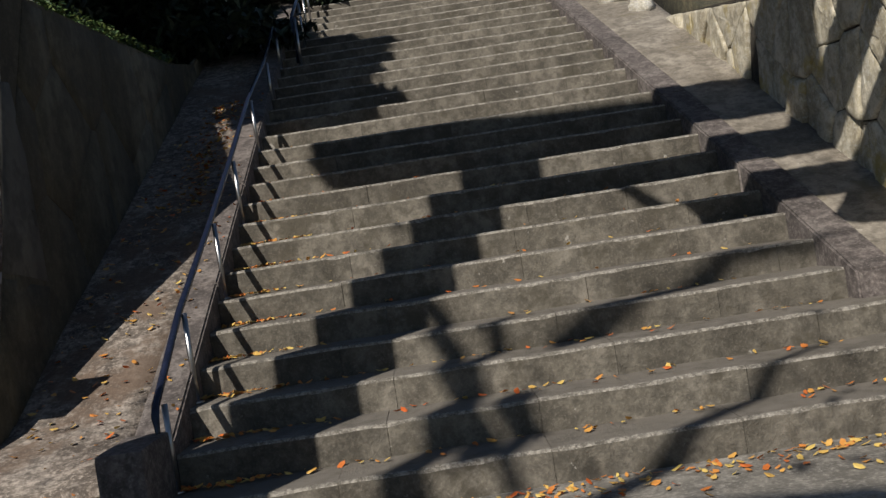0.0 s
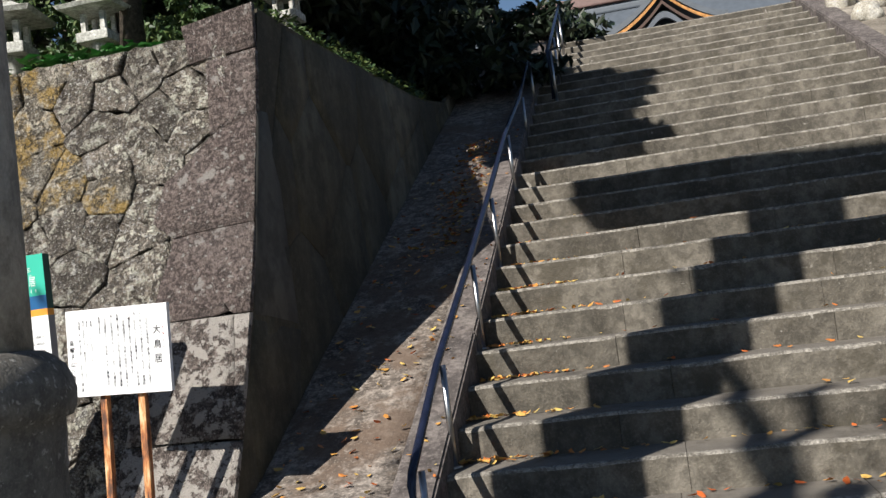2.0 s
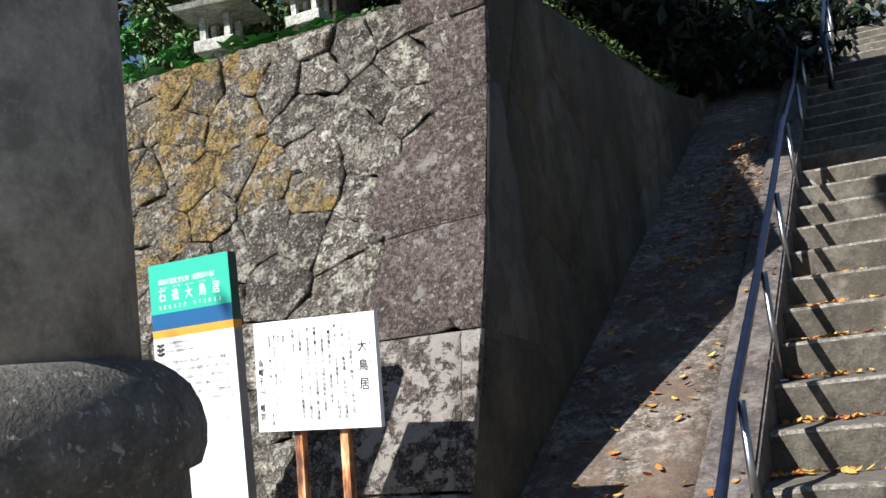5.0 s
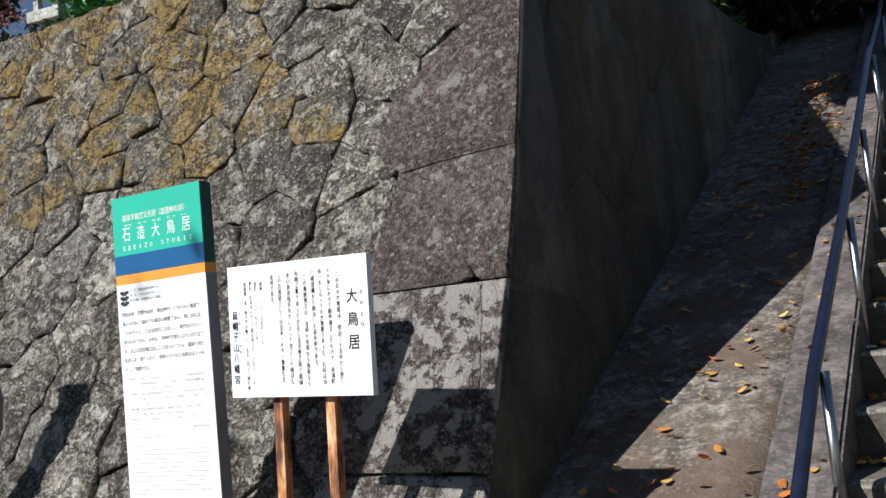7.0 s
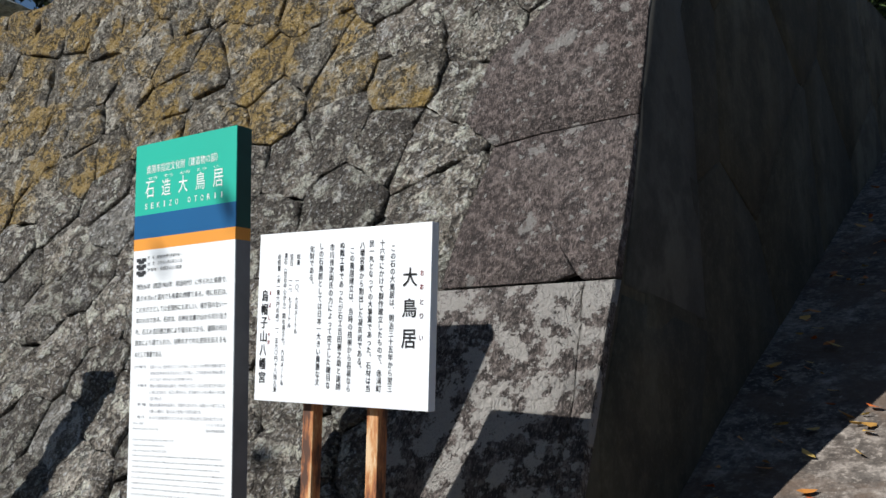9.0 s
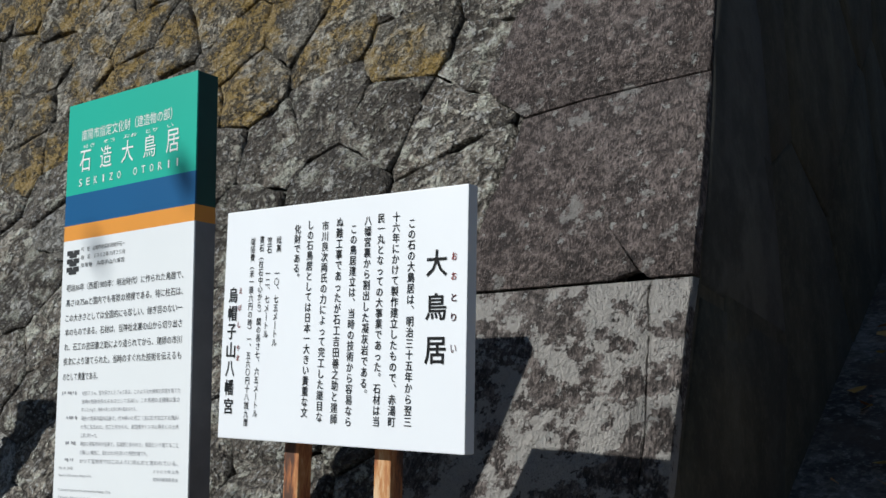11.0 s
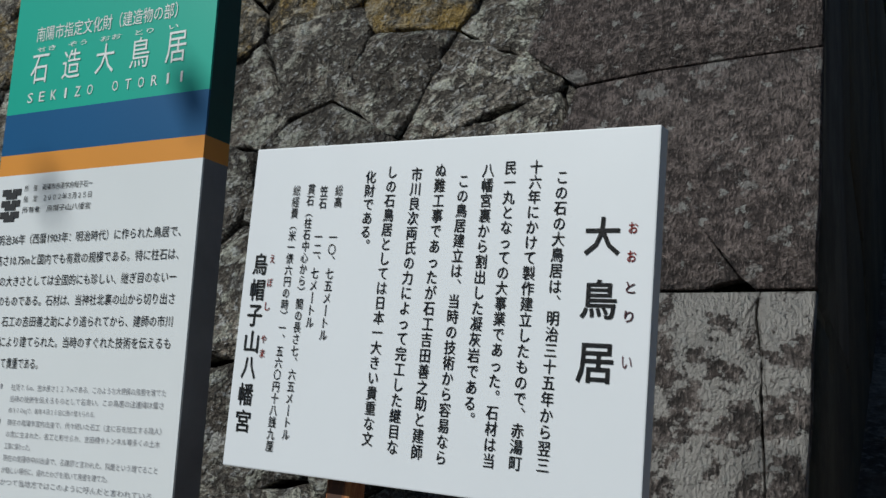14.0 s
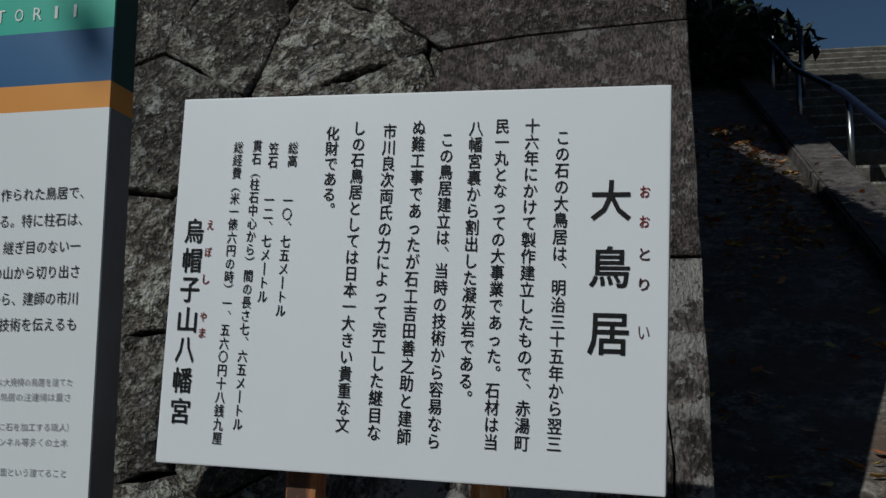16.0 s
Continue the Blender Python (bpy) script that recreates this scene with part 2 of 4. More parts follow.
M_BARK = stone("bark", (0.04, 0.032, 0.025), (0.07, 0.058, 0.045), (0.11, 0.09, 0.07), 6)
M_ROOF = plain("blue_grey_roof", (0.085, 0.1, 0.12), 0.5, 0.0, 0.12, 6)
M_RIDGE = plain("red_brown_ridge_tiles", (0.16, 0.1, 0.09), 0.6, 0.0, 0.15, 6)
M_GOLD = plain("gilt_trim", (0.42, 0.2, 0.06), 0.45, 0.3, 0.4)
M_DARKWOOD = plain("dark_timber", (0.06, 0.03, 0.02), 0.6)
M_ROPE = plain("straw_rope", (0.3, 0.22, 0.1), 0.9, 0, 0.3, 40, 0.5)


def wood_post_material():
    m, nt, b = nodes_of("peeling_wood", 0.7)
    n = noise_node(nt, 9, 5, 0.7, stretch=(3, 3, 0.6))
    c = ramp(nt, n, [(0.4, (0.08, 0.035, 0.02)), (0.49, (0.36, 0.13, 0.045)), (0.56, (0.5, 0.24, 0.09)), (0.64, (0.66, 0.46, 0.27))])
    nt.links.new(c, b.inputs["Base Color"])
    bump(nt, b, n, 0.4, 0.003)
    return m


M_POST = wood_post_material()


# mesh helpers
def part(name, bm, material, parent=None, label="", kind=""):
    me = bpy.data.meshes.new(name)
    bm.normal_update()
    bm.to_mesh(me)
    bm.free()
    me.materials.append(material)
    ob = new(name, me)
    if parent is not None:
        ob.parent = parent
    return tagged(ob, label, kind=kind)


def thing(name, label, category, at=(0, 0, 0), group=""):
    e = new(name)
    e.location = at
    return tagged(e, label, category, group)


def add_box(bm, lo, hi, bev=0.0):
    r = bmesh.ops.create_cube(bm, size=1.0)
    lo, hi = Vector(lo), Vector(hi)
    for v in r["verts"]:
        v.co = Vector([(lo[k] + hi[k]) / 2 + v.co[k] * (hi[k] - lo[k]) for k in range(3)])
    if bev:
        ed = list({e for v in r["verts"] for e in v.link_edges})
        bmesh.ops.bevel(bm, geom=ed, offset=bev, segments=2, affect="EDGES", profile=0.6)
    return bm


def box(lo, hi, bev=0.0):
    return add_box(bmesh.new(), lo, hi, bev)


def tube(points, radius, sides=10, bm=None):
    bm = bm or bmesh.new()
    rings = []
    n = len(points)
    for k, p in enumerate(points):
        p = Vector(p)
        d = (Vector(points[min(k + 1, n - 1)]) - Vector(points[max(k - 1, 0)])).normalized()
        q = d.to_track_quat("Z", "Y")
        r = radius[k] if isinstance(radius, (list, tuple)) else radius
        rings.append([bm.verts.new(p + q @ Vector((r * math.cos(a), r * math.sin(a), 0))) for a in [2 * math.pi * s / sides for s in range(sides)]])
    for a, b in zip(rings, rings[1:]):
        for s in range(sides):
            bm.faces.new((a[s], a[(s + 1) % sides], b[(s + 1) % sides], b[s]))
    bm.faces.new(rings[0][::-1])
    bm.faces.new(rings[-1])
    for f in bm.faces:
        f.smooth = len(f.verts) == 4
    return bm


def lathe(profile, sides=48, bm=None):
    bm = bm or bmesh.new()
    rings = [[bm.verts.new((r * math.cos(2 * math.pi * s / sides), r * math.sin(2 * math.pi * s / sides), z)) for s in range(sides)] for r, z in profile]
    for a, b in zip(rings, rings[1:]):
        for s in range(sides):
            f = bm.faces.new((a[s], a[(s + 1) % sides], b[(s + 1) % sides], b[s]))
            f.smooth = True
    bm.faces.new(rings[0][::-1])
    bm.faces.new(rings[-1])
    return bm


def grid_sheet(xs, ys, height, thick=0.0):
    """A ground sheet over a grid of x and y, of height(x, y); with a thickness it is closed below."""
    bm = bmesh.new()
    V = [[bm.verts.new((x, y, height(x, y))) for y in ys] for x in xs]
    for i in range(len(xs) - 1):
        for j in range(len(ys) - 1):
            f = bm.faces.new((V[i][j], V[i + 1][j], V[i + 1][j + 1], V[i][j + 1]))
            f.smooth = True
    if thick:
        r = bmesh.ops.extrude_face_region(bm, geom=list(bm.faces))
        for v in r["geom"]:
            if isinstance(v, bmesh.types.BMVert):
                v.co.z -= thick
        bmesh.ops.recalc_face_normals(bm, faces=bm.faces)
    return bm


def frange(a, b, n):
    return [a + (b - a) * k / (n - 1) for k in range(n)]


# the plan
LEVEL, RISE, GO, STEPS = 0.372, 0.204, 0.438, 28
STAIR_L, RWALL_X, KERB_W = -2.08, 3.13, 0.29
CORNER_X = -3.237


def nose(i):
    return 5.476 + GO * i


def right_edge(y):
    """The steps' sunny end, where the kerb that leans in towards the top begins."""
    return float(np.interp(y, [7.0, 7.8, 12.1, 14.4, 18.0], [2.34, 2.32, 2.1, 1.98, 1.8]))


def slope_z(y):
    return LEVEL + (y - 5.476) / GO * RISE


def face_y(z):
    """The leaning, hollow front of the retaining wall."""
    return float(np.interp(z, [-0.5, 0.3, 0.94, 1.586, 2.014, 2.60, 3.345, 3.838, 4.3, 5], [5.9, 6.25, 6.565, 6.90, 7.094, 7.33, 7.58, 7.693, 7.74, 7.77]))


def lane_z(y):
    return float(np.interp(y, [5.2, 6.3, 6.9, 7.3, 22.0], [0.6, 0.86, 1.0, 1.22, slope_z(22.0)]))


def bed_z(x, y):
    a = float(np.interp(y, [3.0, 4.8, 6.4, 7.6], [0.0, 0.03, 0.5, 0.62]))
    b = float(np.interp(x, [-8.0, -4.2, -3.2, -2.6], [0.2, 0.55, 0.95, 1.0]))
    return LEVEL + a * b - 0.02


# ground and landing
rg = random.Random(3)
ground = part("ground", grid_sheet([-400, -60, -20, *frange(-12, 12, 13), 20, 60, 400], [-400, -60, -20, -8, -4, 0, 3, 6, 20, 60, 400], lambda x, y: LEVEL - 0.04), M_GROUND, kind="structure")
landing = part("pavement", box((-2.36, -6, 0.0), (4.6, 6.4, LEVEL), 0.0), M_PAVE, kind="structure")
part("earth_bank", grid_sheet(frange(-12, -2.37, 26), frange(3.0, 7.0, 14), lambda x, y: bed_z(x, y) + 0.03 * noise.noise(Vector((x * 1.7, y * 1.7, 0))), 0.6), M_GROUND, kind="structure")
lane = part("side_lane", grid_sheet(frange(-3.4, -2.33, 6), frange(5.9, 18.2, 40), lambda x, y: lane_z(y) + 0.02 * noise.noise(Vector((x * 2, y * 1.3, 5))), 0.8), M_LANE, kind="structure")

# staircase
stair = thing("stone_staircase", "broad flight of worn grey stone steps scattered with fallen leaves", "staircase", (0.3, 6.8, 0))
for i in range(1, STEPS + 1):
    lo_z = LEVEL - 0.05 if i < 3 else LEVEL + RISE * (i - 2)
    y0 = nose(i)
    cuts = [STAIR_L]
    end = RWALL_X + 0.02 if i < 4 else right_edge(y0)
    while cuts[-1] < end - 1.3:
        cuts.append(cuts[-1] + rg.uniform(0.8, 1.5))
    cuts.append(end)
    for x0, x1 in zip(cuts, cuts[1:]):
        bm = bmesh.new()
        n = max(3, int((x1 - x0) / 0.09))
        dy, dz, rows = rg.uniform(-0.006, 0.006), rg.uniform(-0.004, 0.0), []
        for x in frange(x0 + 0.0015, x1 - 0.0015, n):
            w = 0.012 * noise.noise(Vector((x * 2.2, i * 3.1, 2)))
            chip = max(0.0, noise.noise(Vector((x * 9, i * 5.7, 8))) - 0.2) * 0.035
            prof = [(0.0, lo_z), (0.0, LEVEL + RISE * i - 0.02 - chip), (0.006 + chip * 0.5, LEVEL + RISE * i - 0.006 - chip * 0.4), (0.024 + chip, LEVEL + RISE * i), (GO + 0.05, LEVEL + RISE * i), (GO + 0.05, lo_z)]
            rows.append([bm.verts.new((x - 0.3, y0 - 6.8 + py + (w + dy if py < 0.1 else 0), pz + (w * 0.6 + dz if pz > lo_z + 0.01 else 0))) for py, pz in prof])
        for p, q in zip(rows, rows[1:]):
            for k in range(6):
                bm.faces.new((p[k], q[k], q[(k + 1) % 6], p[(k + 1) % 6])).material_index = 1 if k in (1, 2) else 0
        bm.faces.new(rows[0])
        bm.faces.new(rows[-1][::-1])
        bmesh.ops.recalc_face_normals(bm, faces=bm.faces)
        part("step_stone", bm, M_STEP, stair).data.materials.append(M_NOSING)

# kerbs along the flight
def kerb(inner, width, name, label, y_from, lift):
    mid = inner(y_from) + width / 2
    k = thing(name, label, "kerb", (mid, y_from, 0))
    y = y_from
    n = 0
    while y < nose(STEPS):
        y2 = min(y + 1.9, nose(STEPS) + 0.3)
        bm = bmesh.new()
        c = [(y + 0.006, slope_z(y) + lift), (y2 - 0.006, slope_z(y2) + lift)]
        for yy, zz in c:
            for x in (inner(yy), inner(yy) + width):
                bm.verts.new((x - mid, yy - y_from, zz))
                bm.verts.new((x - mid, yy - y_from, zz - 0.62))
        bmesh.ops.convex_hull(bm, input=bm.verts)
        bmesh.ops.dissolve_limit(bm, angle_limit=0.02, verts=bm.verts, edges=bm.edges)
        bmesh.ops.bevel(bm, geom=list(bm.edges), offset=0.015, segments=2, affect="EDGES")
        part("kerb_stone", bm, M_KERB, k)
        y = y2
    return k


kerb(lambda y: -2.34, 0.26, "kerb", "sloping purple-grey kerb stones beside the steps", 6.3, 0.1)
kerb(lambda y: right_edge(y) + 0.002, KERB_W, "kerb", "sloping purple-grey kerb stones along the sunny side of the steps", 7.05, 0.06)
end_block = thing("kerb_end_block", "short weathered stone block with a lichened top at the kerb's foot", "stone block", (-2.2, 5.95, 0))
part("block", box((-0.13, -0.26, 0.3), (0.13, 0.3, 0.95), 0.03), M_KERB, end_block)

# sunny side: sloping strip and tall stone wall
bm = grid_sheet(frange(0, 1, 12), frange(7.0, nose(STEPS) + 0.4, 90), lambda x, y: slope_z(y) + 0.03 + 0.02 * noise.noise(Vector((x * 5, y * 1.6, 9))), 1.0)
for v in bm.verts:
    v.co.x = right_edge(v.co.y) + KERB_W - 0.02 + v.co.x * (RWALL_X + 0.06 - right_edge(v.co.y) - KERB_W + 0.02)
part("side_lane", bm, M_SUNLANE, kind="structure")
part("terrace", grid_sheet([RWALL_X + 0.75, 4.5, 6, 9, 60], [6.2, 10, 14, 18.0], lambda x, y: float(np.interp(y, [6.2, 14.0, 18], [3.1, 4.15, LEVEL + RISE * STEPS - 0.06])), 1.2), M_BANK, kind="structure")
part("terrace", box((-110, nose(STEPS) + 0.55, -1), (110, 140, LEVEL + RISE * STEPS - 0.01)), M_PAVE, kind="structure")


# stone walls built of single stones
def clip(poly, px, pz, nx, nz):
    """Keeps the part of poly where (p - (px, pz)) . n <= 0."""
    out = []
    for a, b in zip(poly, poly[1:] + poly[:1]):
        da = (a[0] - px) * nx + (a[1] - pz) * nz
        db = (b[0] - px) * nx + (b[1] - pz) * nz
        if da <= 0:
            out.append(a)
        if (da < 0 < db) or (db < 0 < da):
            t = da / (da - db)
            out.append((a[0] + t * (b[0] - a[0]), a[1] + t * (b[1] - a[1])))
    return out


def cells(seeds, bounds, gap, reach=1.6):
    for s in seeds:
        poly = list(bounds)
        for q in seeds:
            dx, dz = q[0] - s[0], q[1] - s[1]
            d = math.hypot(dx, dz)
            if 0 < d < reach:
                nx, nz = dx / d, dz / d
                poly = clip(poly, s[0] + dx / 2 - nx * gap / 2, s[1] + dz / 2 - nz * gap / 2, nx, nz)
                if len(poly) < 3:
                    break
        if len(poly) >= 3:
            yield s, poly


def lay_stone(poly, to_world, raise_by, rng, rough=0.018, back=0.09, fine=True):
    """One stone with a pitted, uneven face, from its outline in the wall's plane."""
    cx, cz = sum(p[0] for p in poly) / len(poly), sum(p[1] for p in poly) / len(poly)
    pts = []
    for a, b in zip(poly, poly[1:] + poly[:1]):
        length = math.hypot(b[0] - a[0], b[1] - a[1])
        k = max(1, min(9, int(length / 0.055))) if fine else 1
        nx, nz = (b[1] - a[1]) / max(length, 1e-6), (a[0] - b[0]) / max(length, 1e-6)
        for j in range(k):
            t = j / k
            u, v = a[0] + t * (b[0] - a[0]), a[1] + t * (b[1] - a[1])
            w = rough * 1.5 * noise.noise(Vector((u * 9, v * 9, 3.3))) - abs(rng.gauss(0, rough * 0.25)) if j else 0
            pts.append((u - nx * w, v - nz * w))
    bm = bmesh.new()
    tilt = 0.05 if fine else 0.004
    tx, tz = rng.uniform(-tilt, tilt), rng.uniform(-tilt, tilt)
    steps = ((1.0, -back, 0), (1.0, -0.008, 0), (0.985, 0.55, 0.5), (0.93, 0.85, 1), (0.8, 1.0, 1), (0.62, 1.05, 1), (0.42, 1.1, 1), (0.2, 1.1, 1)) if fine else ((1.0, -back, 0), (1.0, -0.006, 0), (0.985, 0.8, 0), (0.5, 1.0, 0))
    rings = []
    for shrink, lift, amp in steps:
        ring = []
        for p in pts:
            u, v = cx + (p[0] - cx) * shrink, cz + (p[1] - cz) * shrink
            o = lift
            if lift > 0:
                q = Vector((u, v, raise_by * 40))
                o = lift * raise_by + (u - cx) * tx + (v - cz) * tz + amp * rough * (1.3 * noise.noise(q * 7) + 0.9 * noise.noise(q * 19) + 0.45 * rng.uniform(-1, 1))
            ring.append(bm.verts.new(to_world(u, v, o)))
        rings.append(ring)
    n = len(pts)
    for a, b in zip(rings, rings[1:]):
        for s in range(n):
            bm.faces.new((a[s], a[(s + 1) % n], b[(s + 1) % n], b[s]))
    c = bm.verts.new(to_world(cx, cz, raise_by * 1.1))
    for s in range(n):
        bm.faces.new((rings[-1][s], rings[-1][(s + 1) % n], c))
    bmesh.ops.recalc_face_normals(bm, faces=bm.faces)
    for f in bm.faces:
        f.smooth = True
    return bm


def side_top(y):
    return float(np.interp(y, [7.0, 8.4, 10.3, 12.3, 14.0, 18.0, 22.5], [4.12, 4.16, 4.28, 4.4, 4.6, 6.2, 6.4]))


# bank body behind the stones
bm = bmesh.new()
prof = [(face_y(z) + 0.07, z) for z in (-0.4, 0.3, 0.94, 1.586, 2.014, 2.6, 3.345, 3.838, 3.93)]
rows = []
for x in (-14.0, CORNER_X - 0.06):
    rows.append([bm.verts.new((x, y, z)) for y, z in prof] + [bm.verts.new((x, 8.4, 3.96)), bm.verts.new((x, 8.4, -0.4))])
n = len(rows[0])
for k in range(n):
    bm.faces.new((rows[0][k], rows[0][(k + 1) % n], rows[1][(k + 1) % n], rows[1][k]))
bm.faces.new(rows[0])
bm.faces.new(rows[1][::-1])
bmesh.ops.recalc_face_normals(bm, faces=bm.faces)
wall = part("wall_south", bm, M_JOINT, kind="structure")
bank = part("ground", grid_sheet([-60, -30, *frange(-14, -3.62, 12)], [7.9, 8.4, 9.5, 11, 12.5, 14, 17, 20, 23, 60], lambda x, y: side_top(y) - 0.12 + 0.08 * noise.noise(Vector((x, y, 3))), 2.0), M_BANK, kind="structure")

# shaded side of the bank
bm = bmesh.new()
ys = [6.2, *frange(6.6, 8.0, 8), *frange(8.6, 22.5, 16)]
rows = []
for y in ys:
    zt = side_top(y)
    zl = [z for z in frange(-0.4, zt, 12)]
    if y < 7.75:
        zl = [min(z, float(np.interp(y - 0.0, [5.9, 6.25, 6.565, 6.90, 7.094, 7.33, 7.58, 7.693, 7.75], [-0.5, 0.3, 0.94, 1.586, 2.014, 2.60, 3.345, 3.838, 4.1]))) for z in zl]
    rows.append(([bm.verts.new((CORNER_X - 0.006, y, z)) for z in zl], [bm.verts.new((CORNER_X - 0.05, y, z)) for z in zl]))
for (a, c), (b, d) in zip(rows, rows[1:]):
    for k in range(11):
        bm.faces.new((a[k], b[k], b[k + 1], a[k + 1]))
        bm.faces.new((c[k], c[k + 1], d[k + 1], d[k]))
    bm.faces.new((a[-1], b[-1], d[-1], c[-1]))
bmesh.ops.remove_doubles(bm, verts=bm.verts, dist=0.0005)
bmesh.ops.recalc_face_normals(bm, faces=bm.faces)
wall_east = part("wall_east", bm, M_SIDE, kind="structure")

# sunny wall across the flight
def rw_top(y):
    return float(np.interp(y, [6.2, 10.7, 12.3, 14.15, 15.6], [3.1, 3.74, 4.0, 4.33, 4.6]))


bm = bmesh.new()
for y in (6.2, 10.7, 15.6):
    for x in (RWALL_X + 0.04, RWALL_X + 0.9):
        bm.verts.new((x, y, -0.3))
        bm.verts.new((x, y, rw_top(y) - 0.05))
bmesh.ops.convex_hull(bm, input=bm.verts)
rwall = part("wall_far_side", bm, M_JOINT, kind="structure")


# torii
def torii():
    t = thing("stone_gate", "towering grey stone shrine gate with two round columns on drum bases", "gate", (0.05, 3.93, 0))
    for x in (-3.08, 3.08):
        base = part("column_base", lathe([(0.5, LEVEL - 0.06), (0.5, 0.55), (0.44, 0.59), (0.435, 1.57), (0.445, 1.63), (0.445, 1.685), (0.47, 1.695), (0.483, 1.73), (0.486, 1.77), (0.478, 1.81), (0.46, 1.85), (0.43, 1.88), (0.40, 1.9), (0.36, 1.905)], 64), M_BASE, t)
        base.location = (x, 0, 0)
        lean = -0.08 if x > 0 else 0.08
        bm = lathe([(0.37, 1.89), (0.368, 2.4), (0.362, 3.5), (0.35, 5.5), (0.335, 7.62)], 64)
        for v in bm.verts:
            v.co.x += lean * (v.co.z - 1.9) / 5.5
        part("column", bm, M_COLUMN, t).location = (x, 0, 0)
    part("tie_beam", box((-3.4, -0.16, 6.21), (3.4, 0.16, 6.76), 0.02), M_COLUMN, t)
    for name, z0, z1, half, d, rise in (("lower_lintel", 7.51, 7.94, 5.0, 0.24, 0.2), ("top_lintel", 7.94, 8.44, 5.4, 0.3, 0.35)):
        bm = bmesh.new()
        rows = []
        for x in frange(-half, half, 25):
            u = rise * (abs(x) / half) ** 3
            rows.append([bm.verts.new((x, y, z + u)) for y, z in ((-d, z0), (d, z0), (d * 1.15, z1), (0, z1 + 0.1), (-d * 1.15, z1))])
        for a, b in zip(rows, rows[1:]):
            for k in range(5):
                bm.faces.new((a[k], a[(k + 1) % 5], b[(k + 1) % 5], b[k]))
        bm.faces.new(rows[0])
        bm.faces.new(rows[-1][::-1])
        bmesh.ops.recalc_face_normals(bm, faces=bm.faces)
        part(name, bm, M_COLUMN, t)
    part("centre_strut", box((-0.18, -0.13, 6.76), (0.18, 0.13, 7.51), 0.01), M_COLUMN, t)
    return t


torii()
rope = thing("straw_rope", "thick twisted straw rope with hanging tassels tied under the gate's beam", "rope", (0.03, 3.93, 0))
part("rope_body", tube([(x, 0.0, 5.43 + 0.2 * (x / 3.0) ** 2) for x in frange(-0.75, 2.7, 16)], [0.29 - 0.05 * k / 15 for k in range(16)], 14), M_ROPE, rope)
part("rope_end", tube([(-0.75, 0, 5.43), (-1.3, 0, 5.83), (-1.9, 0, 6.33)], [0.11, 0.06, 0.04], 8), M_ROPE, rope)
for x in (0.6, 1.7):
    part("tassel", tube([(x, 0, 5.28), (x, 0, 4.97), (x + 0.02, 0, 4.62)], [0.09, 0.17, 0.24], 10), M_ROPE, rope)


# handrail
def handrail(name, x, posts, label):
    h = thing(name, label, "handrail", (x, posts[0][0], 0))
    line = []
    y00 = posts[0][0]
    for k, (y, zb, zt) in enumerate(posts):
        part("post", tube([(0, y - y00, zb), (0, y - y00, zt)], 0.019, 10), M_STEEL, h, "chrome post")
        part("base_flange", lathe([(0.045, 0), (0.045, 0.01), (0.03, 0.014)], 16), M_STEEL, h).location = (0, y - y00, zb)
        line.append((-0.03, y - y00, zt + 0.01))
    a, b = line[0], line[1]
    line = [(-0.03, -0.10, posts[0][1] + 0.05), (-0.03, -0.11, a[2] - 0.06), (-0.03, -0.07, a[2] - 0.005)] + line[1:]
    part("rail", tube(line, 0.024, 12), M_RAIL, h, "dark blue-black painted rail")
    return h


post_list = [(6.27, 0.576, 1.1), (7.04, 0.982, 1.58), (8.41, 1.594, 2.2), (9.67, 2.206, 2.8), (11.25, 3.02, 3.58), (12.98, 3.8, 4.3), (14.35, 4.45, 5.02)]
handrail("handrail", STAIR_L, post_list, "dark handrail on slim steel posts climbing beside the steps")
post_list = [(nose(i) + 0.22, LEVEL + RISE * i, LEVEL + RISE * i + 0.7) for i in (20, 22, 24, 26, 28)]
handrail("handrail", -1.8, post_list, "bright steel handrail near the top of the flight")


# lettering
def glyphs(name, text, size, material, parent, at, align="CENTER", vertical=False, weight=0.0):
    c = bpy.data.curves.new("glyphs", "FONT")
    c.body = "\n".join(text) if vertical else text
    c.size, c.align_x, c.align_y = size, align, "CENTER"
    c.resolution_u, c.bevel_depth, c.bevel_resolution = 2, weight, 0
    if vertical:
        c.space_line = 1.0
    o = new("glyphs", c)
    me = bpy.data.meshes.new_from_object(o.evaluated_get(bpy.context.evaluated_depsgraph_get()))
    bpy.data.objects.remove(o)
    bpy.data.curves.remove(c)
    me.name = name
    me.materials.clear()
    me.materials.append(material)
    ob = new(name, me)
    ob.parent = parent
    return ob, me


def fit_text(name, text, material, parent, x0, x1, z0, z1, y, vertical=False, height=None, weight=0.0):
    """Lettering that fills x0..x1 and z0..z1 of a board's face at y."""
    ob, me = glyphs(name, text, 0.1, material, parent, (0, 0, 0), vertical=vertical, weight=weight)
    xs, ys = [v.co.x for v in me.vertices], [v.co.y for v in me.vertices]
    sx, sy = (x1 - x0) / max(1e-5, max(xs) - min(xs)), (z1 - z0) / max(1e-5, max(ys) - min(ys))
    for v in me.vertices:
        v.co = Vector((x0 + (v.co.x - min(xs)) * sx, y - abs(v.co.z) * 0.15, z0 + (v.co.y - min(ys)) * sy))
    return ob


